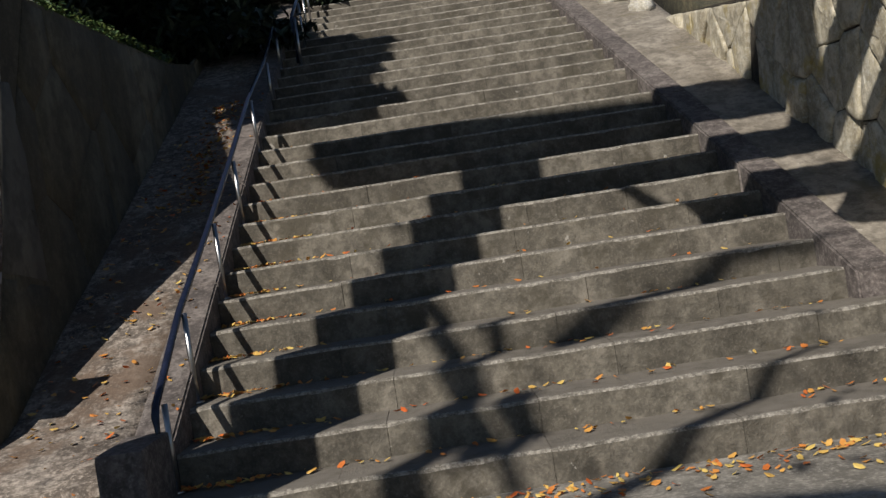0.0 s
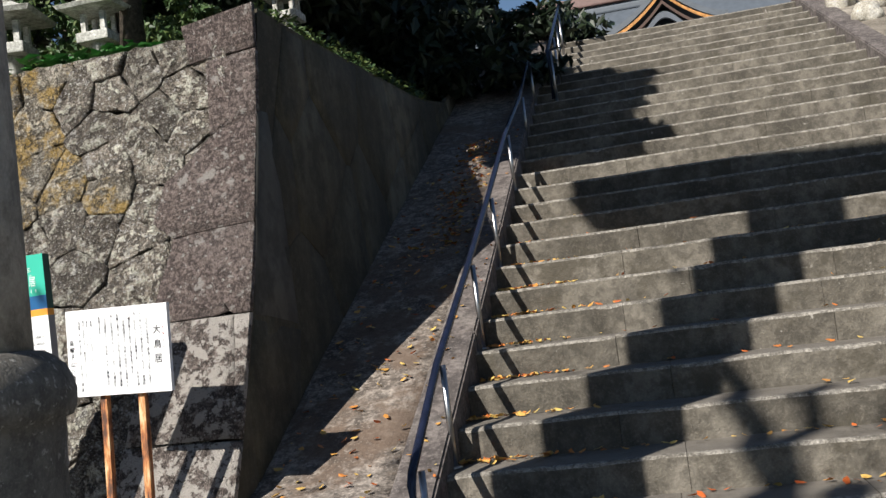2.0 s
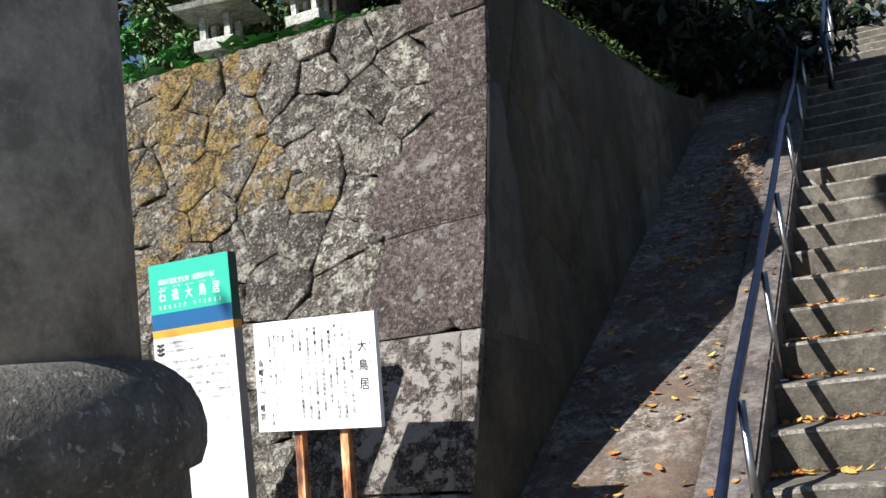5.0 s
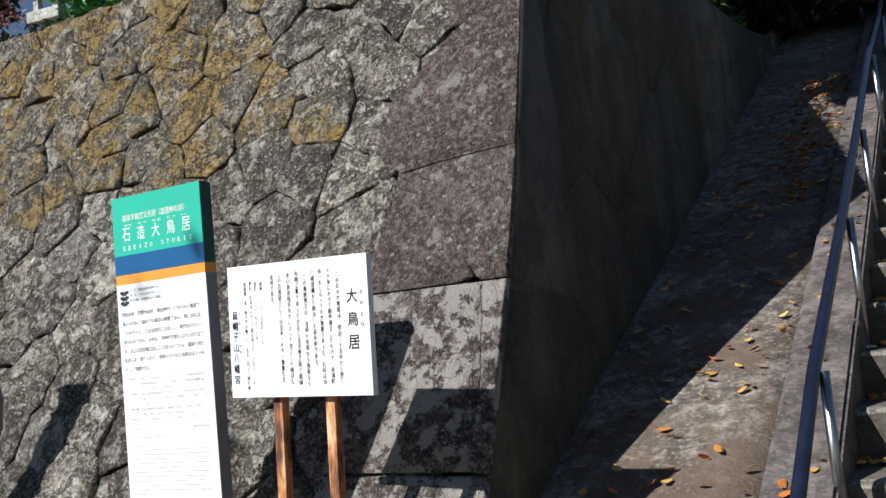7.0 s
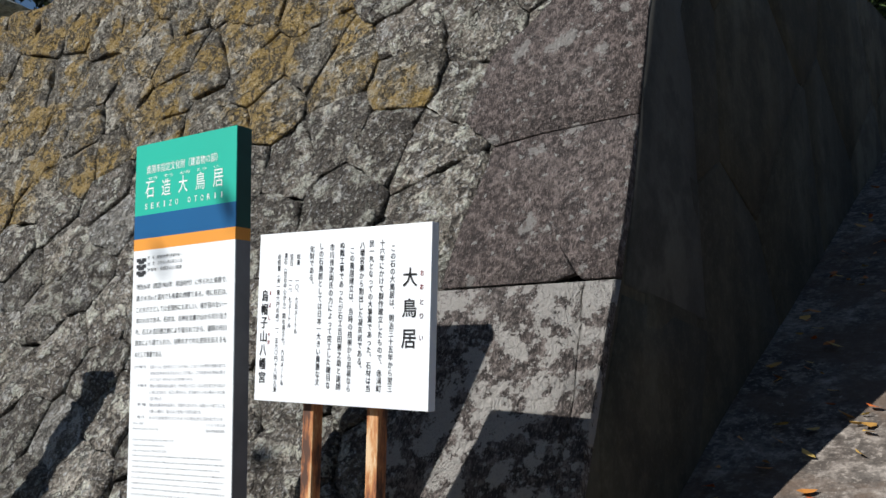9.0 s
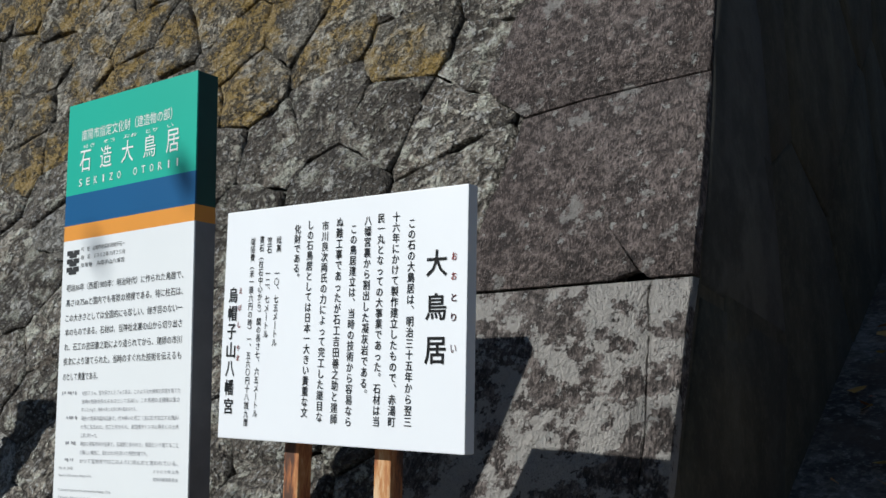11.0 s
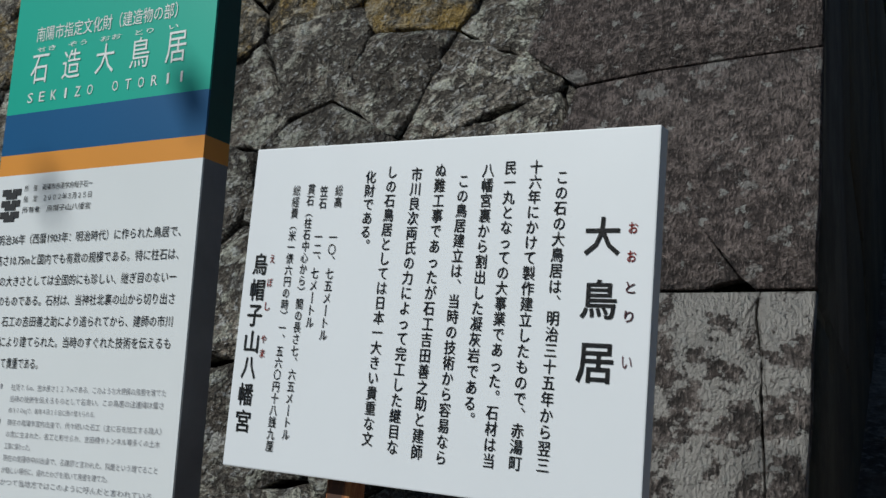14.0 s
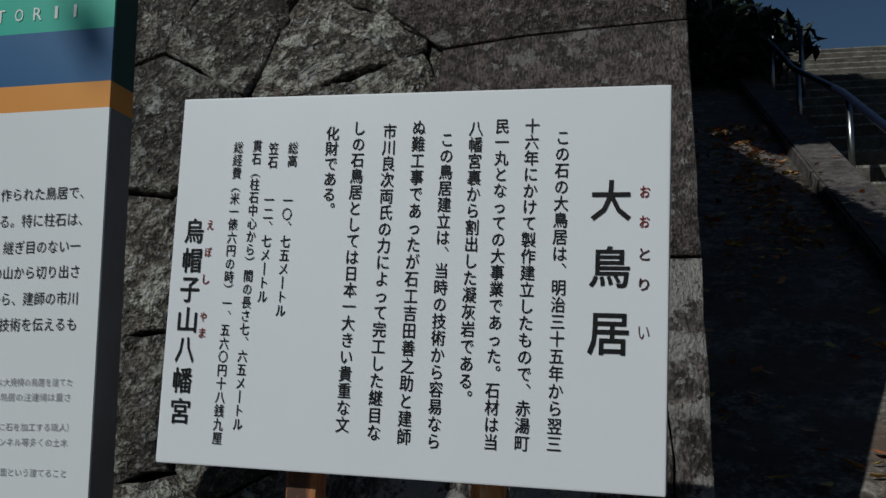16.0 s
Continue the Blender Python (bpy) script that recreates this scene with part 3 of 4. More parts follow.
# white wooden notice board
board = thing("notice_board", "white wooden notice board with black lettering on two peeling posts", "sign board", (-3.7188, 6.207, 0))
board.rotation_euler = (0, radians(2.35), radians(-3.6))
BX0, BX1, BZ0, BZ1 = -0.31, 0.31, 1.664, 2.129
bm = box((BX0, 0.0, BZ0), (BX1, 0.028, BZ1), 0.002)
part("panel", bm, M_WHITE, board)
for x in (-0.127, 0.105):
    part("post", box((x - 0.02, 0.03, 0.36), (x + 0.02, 0.068, 2.05), 0.004), M_POST, board, "peeling orange-brown wooden post")
FY = -0.0012


def bu(u):
    return BX0 + (BX1 - BX0) * u


def bv(v):
    return BZ1 - (BZ1 - BZ0) * v


COLUMNS = [
    ("この石の大鳥居は︑明治三十五年から翌三", 0.8, 0.116, 0.908), ("十六年にかけて製作建立したもので︑赤湯町", 0.741, 0.079, 0.913),
    ("民一丸となっての大事業であった︒石材は当", 0.683, 0.08, 0.915), ("八幡宮裏から割出した凝灰岩である︒", 0.631, 0.085, 0.787),
    ("この鳥居建立は︑当時の技術から容易なら", 0.574, 0.116, 0.92), ("ぬ難工事であったが石工吉田善之助と建師", 0.516, 0.078, 0.915),
    ("市川良次両氏の力によって完工した継目な", 0.456, 0.084, 0.908), ("しの石鳥居としては日本一大きい貴重な文", 0.392, 0.077, 0.894),
    ("化財である︒", 0.336, 0.088, 0.31),
    ("総高", 0.253, 0.129, 0.198), ("一〇︑七五メ丨トル", 0.249, 0.288, 0.601), ("笠石", 0.21, 0.129, 0.201), ("一二︑七メ丨トル", 0.208, 0.286, 0.565),
    ("貫石︵柱石中心から︶間の長さ七︑六五メ丨トル", 0.174, 0.123, 0.902), ("総経費︵米一俵六円の時︶一︑五六〇円十八銭九厘", 0.132, 0.125, 0.943),
]
for k, (text, u, v0, v1) in enumerate(COLUMNS):
    w = 0.0172 if k < 9 else 0.0132
    tagged(fit_text("lettering", text, M_INK, board, bu(u) - w / 2, bu(u) + w / 2, bv(v1), bv(v0), FY, True, weight=0.0007), kind="stuff")


def big_column(text, parent, u, v0, v1, w, fill, mat=None):
    step = (v1 - v0) / (len(text) - 1 + fill)
    for k, ch in enumerate(text):
        top = v0 + k * step
        fit_text("character", ch, mat or M_INK, parent, bu(u) - w / 2, bu(u) + w / 2, bv(top + step * fill), bv(top), FY, weight=0.0014)


big_column("大鳥居", board, 0.893, 0.241, 0.674, 0.046, 0.62)
big_column("烏帽子山八幡宮", board, 0.047, 0.34, 0.895, 0.026, 0.84)
for text, u, v0, v1 in (("おお", 0.955, 0.256, 0.36), ("とり", 0.956, 0.411, 0.515), ("い", 0.957, 0.601, 0.632)):
    big_column(text, board, u, v0, v1, 0.0115, 0.4, M_RED if text == "おお" else M_PLUM) if len(text) > 1 else fit_text("character", text, M_PLUM, board, bu(u) - 0.006, bu(u) + 0.006, bv(v1), bv(v0), FY)
big_column("えぼし", board, 0.082, 0.344, 0.52, 0.009, 0.36, M_RED)
big_column("やま", board, 0.082, 0.595, 0.665, 0.009, 0.6, M_RED)

# tall enamel information panel
info = thing("information_panel", "tall white enamel panel with teal band on blue legs", "information sign", (-4.285, 6.24, 0))
info.rotation_euler.z = radians(-1.5)
IX, IT, IB = 0.2305, 2.479, 1.31
bands = [("teal_band", IT, IT - 0.228, M_TEAL, M_DTEAL), ("blue_band", IT - 0.228, IT - 0.303, M_BLUE, M_DTEAL), ("orange_band", IT - 0.303, IT - 0.34, M_ORANGE, M_ORANGE), ("text_panel", IT - 0.34, IB, M_PANEL, M_GREY)]
for name, z1, z0, m1, m2 in bands:
    part(name, box((-IX, 0, z0), (IX, 0.004, z1)), m1, info)
    part("edge_trim", box((-IX, 0.004, z0), (IX, 0.06, z1)), m2, info)
for x in (-0.16, 0.17):
    part("leg", box((x - 0.022, 0.015, 0.36), (x + 0.022, 0.05, IB), 0.004), M_BLUE, info, "blue painted steel leg")
IY = -0.0012


def row_of(text, parent, x0, x1, z0, z1, mat, w, name="character"):
    n = len(text)
    for k, ch in enumerate(text):
        if ch != " ":
            x = x0 + (x1 - x0 - w) * k / (n - 1)
            narrow = 0.35 if ch in "I" else 1.0
            fit_text(name, ch, mat, parent, x + w * (1 - narrow) / 2, x + w * (1 + narrow) / 2, z0, z1, IY)


tagged(fit_text("heading", "南陽市指定文化財（建造物の部）", M_WLET, info, -0.175, 0.15, IT - 0.098, IT - 0.07, IY), kind="stuff")
row_of("石造大鳥居", info, -0.18, 0.175, IT - 0.175, IT - 0.122, M_WLET, 0.042)
row_of("SEKIZO OTORII", info, -0.18, 0.178, IT - 0.21, IT - 0.192, M_WLET, 0.013)
tagged(fit_text("lettering", "せき　ぞう　おお　とり　い", M_WLET, info, -0.17, 0.155, IT - 0.117, IT - 0.108, IY), kind="stuff")
for k in range(3):
    z = IT - 0.365 - 0.02 * k
    for x0, x1, dz in ((-0.214, -0.193, 0), (-0.189, -0.168, 0), (-0.204, -0.178, 0.006)):
        part("emblem_bar", box((x0, IY - 0.0004 * (dz > 0), z - 0.0115 - dz), (x1, IY + 0.0008, z - dz)), M_INK, info)
lines = [("所　在　南陽市赤湯字烏帽子石一", -0.16, 0.0, 0.36, 0.011), ("指　定　２００２年３月２５日", -0.16, 0.0, 0.379, 0.011), ("所有者　烏帽子山八幡宮", -0.16, 0.0, 0.398, 0.011),
         ("明治36年（西暦1903年：明治時代）に作られた鳥居で、", -0.21, 0.2, 0.446, 0.018), ("高さ10.75mと国内でも有数の規模である。特に柱石は、", -0.21, 0.2, 0.482, 0.018),
         ("この大きさとしては全国的にも珍しい、継ぎ目のない一", -0.21, 0.2, 0.518, 0.018), ("本のものである。石材は、当神社北裏の山から切り出さ", -0.21, 0.2, 0.552, 0.018),
         ("れ、石工の吉田善之助により造られてから、建師の市川", -0.21, 0.2, 0.587, 0.018), ("良次により建てられた。当時のすぐれた技術を伝えるも", -0.21, 0.2, 0.621, 0.018),
         ("のとして貴重である。", -0.21, -0.08, 0.657, 0.018)]
for text, x0, x1, d, h in lines:
    tagged(fit_text("lettering", text, M_INK, info, x0, x1, IT - d - h, IT - d, IY), kind="stuff")
rt = random.Random(8)
d = 0.7
def print_row(x, x1, d, h, w0, w1, gap):
    bm = bmesh.new()
    while x < x1:
        w = rt.uniform(w0, w1)
        hh = h * rt.uniform(0.6, 1.0)
        q = [bm.verts.new(v) for v in ((x, IY, IT - d - hh), (x + w, IY, IT - d - hh), (x + w, IY, IT - d), (x, IY, IT - d))]
        bm.faces.new(q)
        if rt.random() < 0.4:
            x += w + gap
        x += w + gap * 0.6
    part("small_print", bm, M_PRINT, info, kind="stuff")


SMALL = [("柱間７.６m、笠木長さ１２.７mである。このような大規模の鳥居を建てた", 0.2), ("当時の技術を伝えるものとして名高い。この鳥居の注連縄は重さ", 0.198), ("約３００kgで、毎年４月１８日に掛け替えられる。", 0.06),
         ("現在の南陽市宮内出身で、代々続いた石工（主に石を加工する職人）", 0.198), ("の家に生まれた。名工と称せられ、吉田橋やトンネル等多くの土木", 0.198), ("工事に関わった。", -0.075),
         ("現在の南陽市中川出身で、名建師と言われた。斜面という建てること", 0.198), ("が難しい場所に、優れたわざを用いて鳥居を建てた。", 0.1), ("かつて当地方ではこのように呼んだと言われている。", 0.198)]
for k, (text, x1) in enumerate(SMALL):
    tagged(fit_text("lettering", text, M_PRINT, info, -0.135, x1, IT - d - 0.0105, IT - d, IY), kind="stuff")
    if k in (0, 3, 6, 8):
        print_row(-0.21 if k == 0 else -0.19, -0.155, d, 0.0085, 0.0015, 0.006, 0.002)
    d += 0.0192
LATIN = ["March, 2003", "Board of Education, Nanyo City", "", "Cultural Property Designated by Nanyo City", "Category: Historical Architecture", "Date of Designation: March 25, 2002"]
for k in range(17):
    x1 = (-0.16, -0.09, 0.0, -0.02, -0.06, -0.05, 0.19, 0.2, 0.18, 0.2, 0.2, 0.19, 0.2, 0.17, 0.2, 0.19, 0.05)[k]
    if k < 6 and LATIN[k]:
        tagged(fit_text("lettering", LATIN[k], M_PRINT, info, -0.21, x1, IT - d - 0.0075, IT - d, IY), kind="stuff")
    elif k != 2:
        print_row(-0.21, x1, d, 0.0045, 0.0008, 0.0022, 0.0016)
    if k in (0, 1):
        tagged(fit_text("lettering", ("２００３年３月", "南陽市教育委員会")[k], M_PRINT, info, 0.12, 0.2, IT - d - 0.008, IT - d, IY), kind="stuff")
    d += 0.0165

# slim post out of view, added only for its shadow on the wall
slim = thing("shadow_post", "slim unseen post added to cast a shadow on the stone wall", "post", (-6.1, 6.0, 0))
part("shaft", box((-0.08, -0.05, 0.2), (0.08, 0.05, 2.47), 0.01), M_BARK, slim)
part("cap", box((-0.095, -0.065, 2.47), (0.095, 0.065, 2.5), 0.008), M_BARK, slim)


# stone lanterns on the bank
def lantern(name, at, s, rz, label):
    L = thing(name, label, "stone lantern", at)
    L.rotation_euler, L.scale = (0, 0, rz), (s, s, s)
    part("foot", box((-0.3, -0.3, -0.2), (0.3, 0.3, 0.14), 0.02), M_LANTERN, L)
    part("shaft", lathe([(0.2, 0.14), (0.17, 0.3), (0.13, 0.62), (0.16, 0.8), (0.22, 0.88)], 4), M_LANTERN, L)
    part("platform", box((-0.28, -0.28, 0.88), (0.28, 0.28, 1.04), 0.02), M_LANTERN, L)
    for sx in (-1, 1):
        for sy in (-1, 1):
            part("light_box_post", add_box(bmesh.new(), (sx * 0.17 - 0.04, sy * 0.17 - 0.04, 1.04), (sx * 0.17 + 0.04, sy * 0.17 + 0.04, 1.36), 0), M_LANTERN, L)
    rb = bmesh.new()
    r = []
    for zz, hw in ((1.36, 0.46), (1.42, 0.5), (1.56, 0.28), (1.68, 0.1)):
        r.append([rb.verts.new((a * hw, b * hw, zz + (0.05 if hw > 0.4 else 0))) for a, b in ((-1, -1), (1, -1), (1, 1), (-1, 1))])
    for a, b in zip(r, r[1:]):
        for k in range(4):
            rb.faces.new((a[k], a[(k + 1) % 4], b[(k + 1) % 4], b[k]))
    rb.faces.new(r[0][::-1])
    rb.faces.new(r[-1])
    part("roof", rb, M_LANTERN, L)
    part("finial", lathe([(0.07, 1.66), (0.1, 1.74), (0.07, 1.84), (0.01, 1.92)], 12), M_LANTERN, L)
    return L


lantern("stone_lantern", (-6.05, 9.1, 4.05), 0.62, 0.2, "pale square granite lantern standing among leaves on the bank's edge")
lantern("stone_lantern", (-7.95, 9.1, 4.17), 0.6, 0.1, "weathered granite lantern farther along the bank")
lantern("stone_lantern", (-4.0, 10.6, 4.5), 0.5, 0.0, "pale granite lantern above the shaded side wall")
lantern("stone_lantern", (-9.88, 9.1, 4.03), 0.62, 0.1, "mossy granite lantern at the far end of the bank")
lantern("stone_lantern", (-4.9, 8.6, 3.95), 0.5, 0.0, "slim granite lantern behind the corner of the bank")


# plants
def leaf_cloud(clumps, count, size, rng, flat=0.0, bm=None):
    """Many small folded leaves in uneven clumps: (centre, radii)."""
    verts, faces = [], []
    weights = [r[0] * r[1] * r[2] for _, r in clumps]
    for _ in range(count):
        c, r = rng.choices(clumps, weights)[0]
        while True:
            p = Vector((rng.uniform(-1, 1), rng.uniform(-1, 1), rng.uniform(-1, 1)))
            if 0.25 < p.length < 1:
                break
        p = Vector(c) + Vector((p.x * r[0], p.y * r[1], p.z * r[2]))
        s = size * rng.uniform(0.6, 1.4)
        q = Euler((rng.uniform(-1.2, 1.2) * (1 - flat), rng.uniform(-1.2, 1.2) * (1 - flat), rng.uniform(0, 6.28)))
        m = q.to_matrix()
        k = len(verts)
        for a in ((-1, 0, 0), (0, -0.45, 0.1), (1, 0, -0.1), (0, 0.45, 0.1)):
            verts.append(p + m @ Vector(a) * s)
        faces.append((k, k + 1, k + 2, k + 3))
    me = bpy.data.meshes.new("leaves")
    me.from_pydata(verts, [], faces)
    return me


def add_leaves(name, clumps, count, size, rng, mat, parent=None, kind="", flat=0.0):
    me = leaf_cloud(clumps, count, size, rng, flat)
    me.name = name
    me.materials.append(mat)
    ob = new(name, me)
    if parent:
        ob.parent = parent
    return tagged(ob, kind=kind)


def tree(name, at, h, r, mat, count, size, seed, label, spread=1.0, low=0.4, limbs=7, category="tree"):
    rng = random.Random(seed)
    t = thing(name, label, category, at)
    bm = tube([(0, 0, -0.4), (0.03 * h * rng.uniform(-1, 1), 0.02 * h, h * 0.4), (0.05 * h * rng.uniform(-1, 1), 0, h * 0.95)], [r, r * 0.75, r * 0.15], 9)
    clumps = []
    for k in range(limbs):
        z = h * (low + (0.95 - low) * k / max(1, limbs - 1))
        a = k * 2.4 + rng.uniform(-0.4, 0.4)
        ln = spread * h * 0.26 * (1.15 - 0.65 * k / limbs) * rng.uniform(0.8, 1.2)
        e = (ln * math.cos(a), ln * math.sin(a), z + 0.12 * h * rng.uniform(0.0, 0.6))
        tube([(0, 0, z - 0.05 * h), (e[0] * 0.55, e[1] * 0.55, z + 0.02 * h), e], [r * 0.35, r * 0.22, r * 0.07], 6, bm)
        for _ in range(4):
            clumps.append(((e[0] * rng.uniform(0.4, 1.15), e[1] * rng.uniform(0.4, 1.15), e[2] + rng.uniform(-0.06, 0.08) * h), (ln * rng.uniform(0.25, 0.5), ln * rng.uniform(0.25, 0.5), h * rng.uniform(0.04, 0.09))))
    part("trunk", bm, M_BARK, t)
    if count:
        add_leaves("crown", clumps, count, size, rng, mat, t)
    return t


# crown above the view, added to cast the shade on the upper steps
tree("evergreen_tree", (-5.2, 9.4, 4.0), 5.4, 0.22, M_DARKGREEN, 24000, 0.11, 1, "tall dark evergreen, crown out of view, added to shade upper steps", 1.15, 0.62, 12)
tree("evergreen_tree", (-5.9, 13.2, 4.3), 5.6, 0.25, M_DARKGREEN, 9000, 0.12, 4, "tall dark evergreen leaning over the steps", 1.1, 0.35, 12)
# second unseen crown, added to thicken that shade
tree("evergreen_tree", (-4.7, 8.7, 3.95), 5.4, 0.16, M_DARKGREEN, 22000, 0.12, 9, "dark evergreen at the bank's corner, unseen crown added for shade", 0.8, 0.55, 12)
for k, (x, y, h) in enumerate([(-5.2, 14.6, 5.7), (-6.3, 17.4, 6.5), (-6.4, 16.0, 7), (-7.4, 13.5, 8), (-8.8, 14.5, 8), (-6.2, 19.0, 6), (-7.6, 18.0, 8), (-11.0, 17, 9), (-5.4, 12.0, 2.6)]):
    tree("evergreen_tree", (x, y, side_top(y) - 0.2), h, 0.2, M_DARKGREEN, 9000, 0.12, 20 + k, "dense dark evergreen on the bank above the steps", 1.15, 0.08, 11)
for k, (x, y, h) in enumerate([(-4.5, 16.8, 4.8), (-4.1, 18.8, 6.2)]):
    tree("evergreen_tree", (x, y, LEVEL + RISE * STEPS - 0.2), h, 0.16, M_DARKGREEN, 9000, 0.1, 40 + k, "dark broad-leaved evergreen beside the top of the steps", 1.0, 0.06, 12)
for k, (x, y, h) in enumerate([(-5.1, 9.5, 1.7), (-6.9, 10.2, 2.2), (-4.3, 9.0, 0.8), (-5.9, 10.8, 2.4), (-7.9, 11.0, 2.2)]):
    tree("shrub", (x, y, 4.0), h, 0.05, M_GREEN, 5200, 0.045, 50 + k, "leafy green shrub growing on top of the bank", 1.3, 0.1, 9, "shrub")
tree("maple_tree", (-11.5, 12.0, 4.0), 3.5, 0.05, M_MAPLE, 800, 0.045, 77, "thin maple with sparse red-brown leaves", 1.3, 0.35, 8)
tree("bare_tree", (-5.6, -3.5, 0), 10.5, 0.38, M_MAPLE, 300, 0.08, 90, "large nearly bare tree in front of the steps", 1.5, 0.45, 9)
rng = random.Random(5)
tree("evergreen_tree", (-16.9, 14.5, 3.9), 5.0, 0.14, M_DARKGREEN, 9000, 0.1, 61, "rounded dark evergreen beyond the lanterns", 1.1, 0.25, 10)
for k, (x, h) in enumerate([(-7.75, 0.9), (-7.3, 1.2), (-6.75, 1.0)]):
    tree("shrub", (x, 9.2, 4.05), h, 0.03, M_BUTTERBUR, 1500, 0.045, 90 + k, "bright green fern-like shrub beside a lantern", 1.5, 0.1, 8, "shrub")
cl = [((x, 7.98 + rng.uniform(-0.1, 0.25), 4.02 + rng.uniform(-0.02, 0.06)), (0.22, 0.16, 0.06)) for x in frange(-6.6, -3.95, 22)]
tagged(add_leaves("ground_plants", cl, 900, 0.075, rng, M_BUTTERBUR, kind="stuff", flat=0.6), "low broad green leaves spilling over the wall's top edge")
cl = [((x, 7.95 + rng.uniform(-0.12, 0.2), 3.99 + rng.uniform(-0.02, 0.07)), (0.2, 0.14, 0.06)) for x in frange(-12.5, -6.6, 30)]
tagged(add_leaves("ground_plants", cl, 2600, 0.028, rng, M_GREEN, kind="stuff", flat=0.3), "low weeds and moss along the stone wall's far top edge")
cl = [((CORNER_X - 0.1, y, side_top(y) + 0.05), (0.14, 0.25, 0.12)) for y in frange(8.2, 13, 16)]
tagged(add_leaves("ground_plants", cl, 1600, 0.03, rng, M_GREEN, kind="stuff", flat=0.3), "small ivy leaves along the shaded wall's top edge")

# fallen leaves
def scatter(name, spots, size, rng, label):
    verts, faces = [], []
    for x, y, z in spots:
        s = size * rng.uniform(0.6, 1.4)
        m = Euler((rng.uniform(-0.5, 0.5), rng.uniform(-0.5, 0.5), rng.uniform(0, 6.28))).to_matrix()
        k = len(verts)
        for a in ((-1, 0, 0.12), (-0.3, -0.55, 0), (0.6, -0.4, 0.05), (1, 0, 0.2), (0.5, 0.5, 0), (-0.4, 0.5, 0.1)):
            verts.append(Vector((x, y, z + 0.012)) + m @ Vector(a) * s)
        faces.append(tuple(range(k, k + 6)))
    me = bpy.data.meshes.new(name)
    me.from_pydata(verts, [], faces)
    me.materials.append(M_LEAF)
    return tagged(new(name, me), label, kind="stuff")


rl = random.Random(11)
spots = []
for i in range(1, 20):
    for _ in range(int(50 if i < 13 else 16)):
        x = STAIR_L + min(abs(rl.gauss(0, 0.32)), 1.2)
        spots.append((x, nose(i + 1) - abs(rl.gauss(0, 0.05)) - 0.03, LEVEL + RISE * i))
    for _ in range(int(48 if i < 4 else 16)):
        spots.append((rl.uniform(STAIR_L, 2.1), nose(i + 1) - abs(rl.gauss(0, 0.08)) - 0.03, LEVEL + RISE * i))
for _ in range(320):
    spots.append((rl.uniform(STAIR_L, 2.1), nose(1) - abs(rl.gauss(0, 0.25)) - 0.03, LEVEL))
for _ in range(330):
    y = rl.uniform(9.9, 13.0)
    x = rl.gauss(-2.62, 0.13)
    spots.append((min(max(x, -3.1), -2.38), y, lane_z(y)))
for _ in range(210):
    y = rl.uniform(6.4, 12)
    spots.append((rl.uniform(-3.15, -2.4), y, lane_z(y) + 0.01))
for _ in range(260):
    x, y = rl.gauss(-2.95, 0.3), rl.gauss(6.05, 0.25)
    if x < -2.42 and y < 6.5:
        spots.append((x, y, bed_z(x, y) + 0.02))
scatter("fallen_leaves", spots, 0.026, rl, "orange, red and yellow fallen leaves lying on the steps")
spots = [(rl.uniform(-2.32, -2.1), y, slope_z(y) + 0.1) for y in [rl.uniform(6.6, 13) for _ in range(50)]]
scatter("fallen_leaves", spots, 0.024, rl, "yellow fallen leaves lying on the kerb")

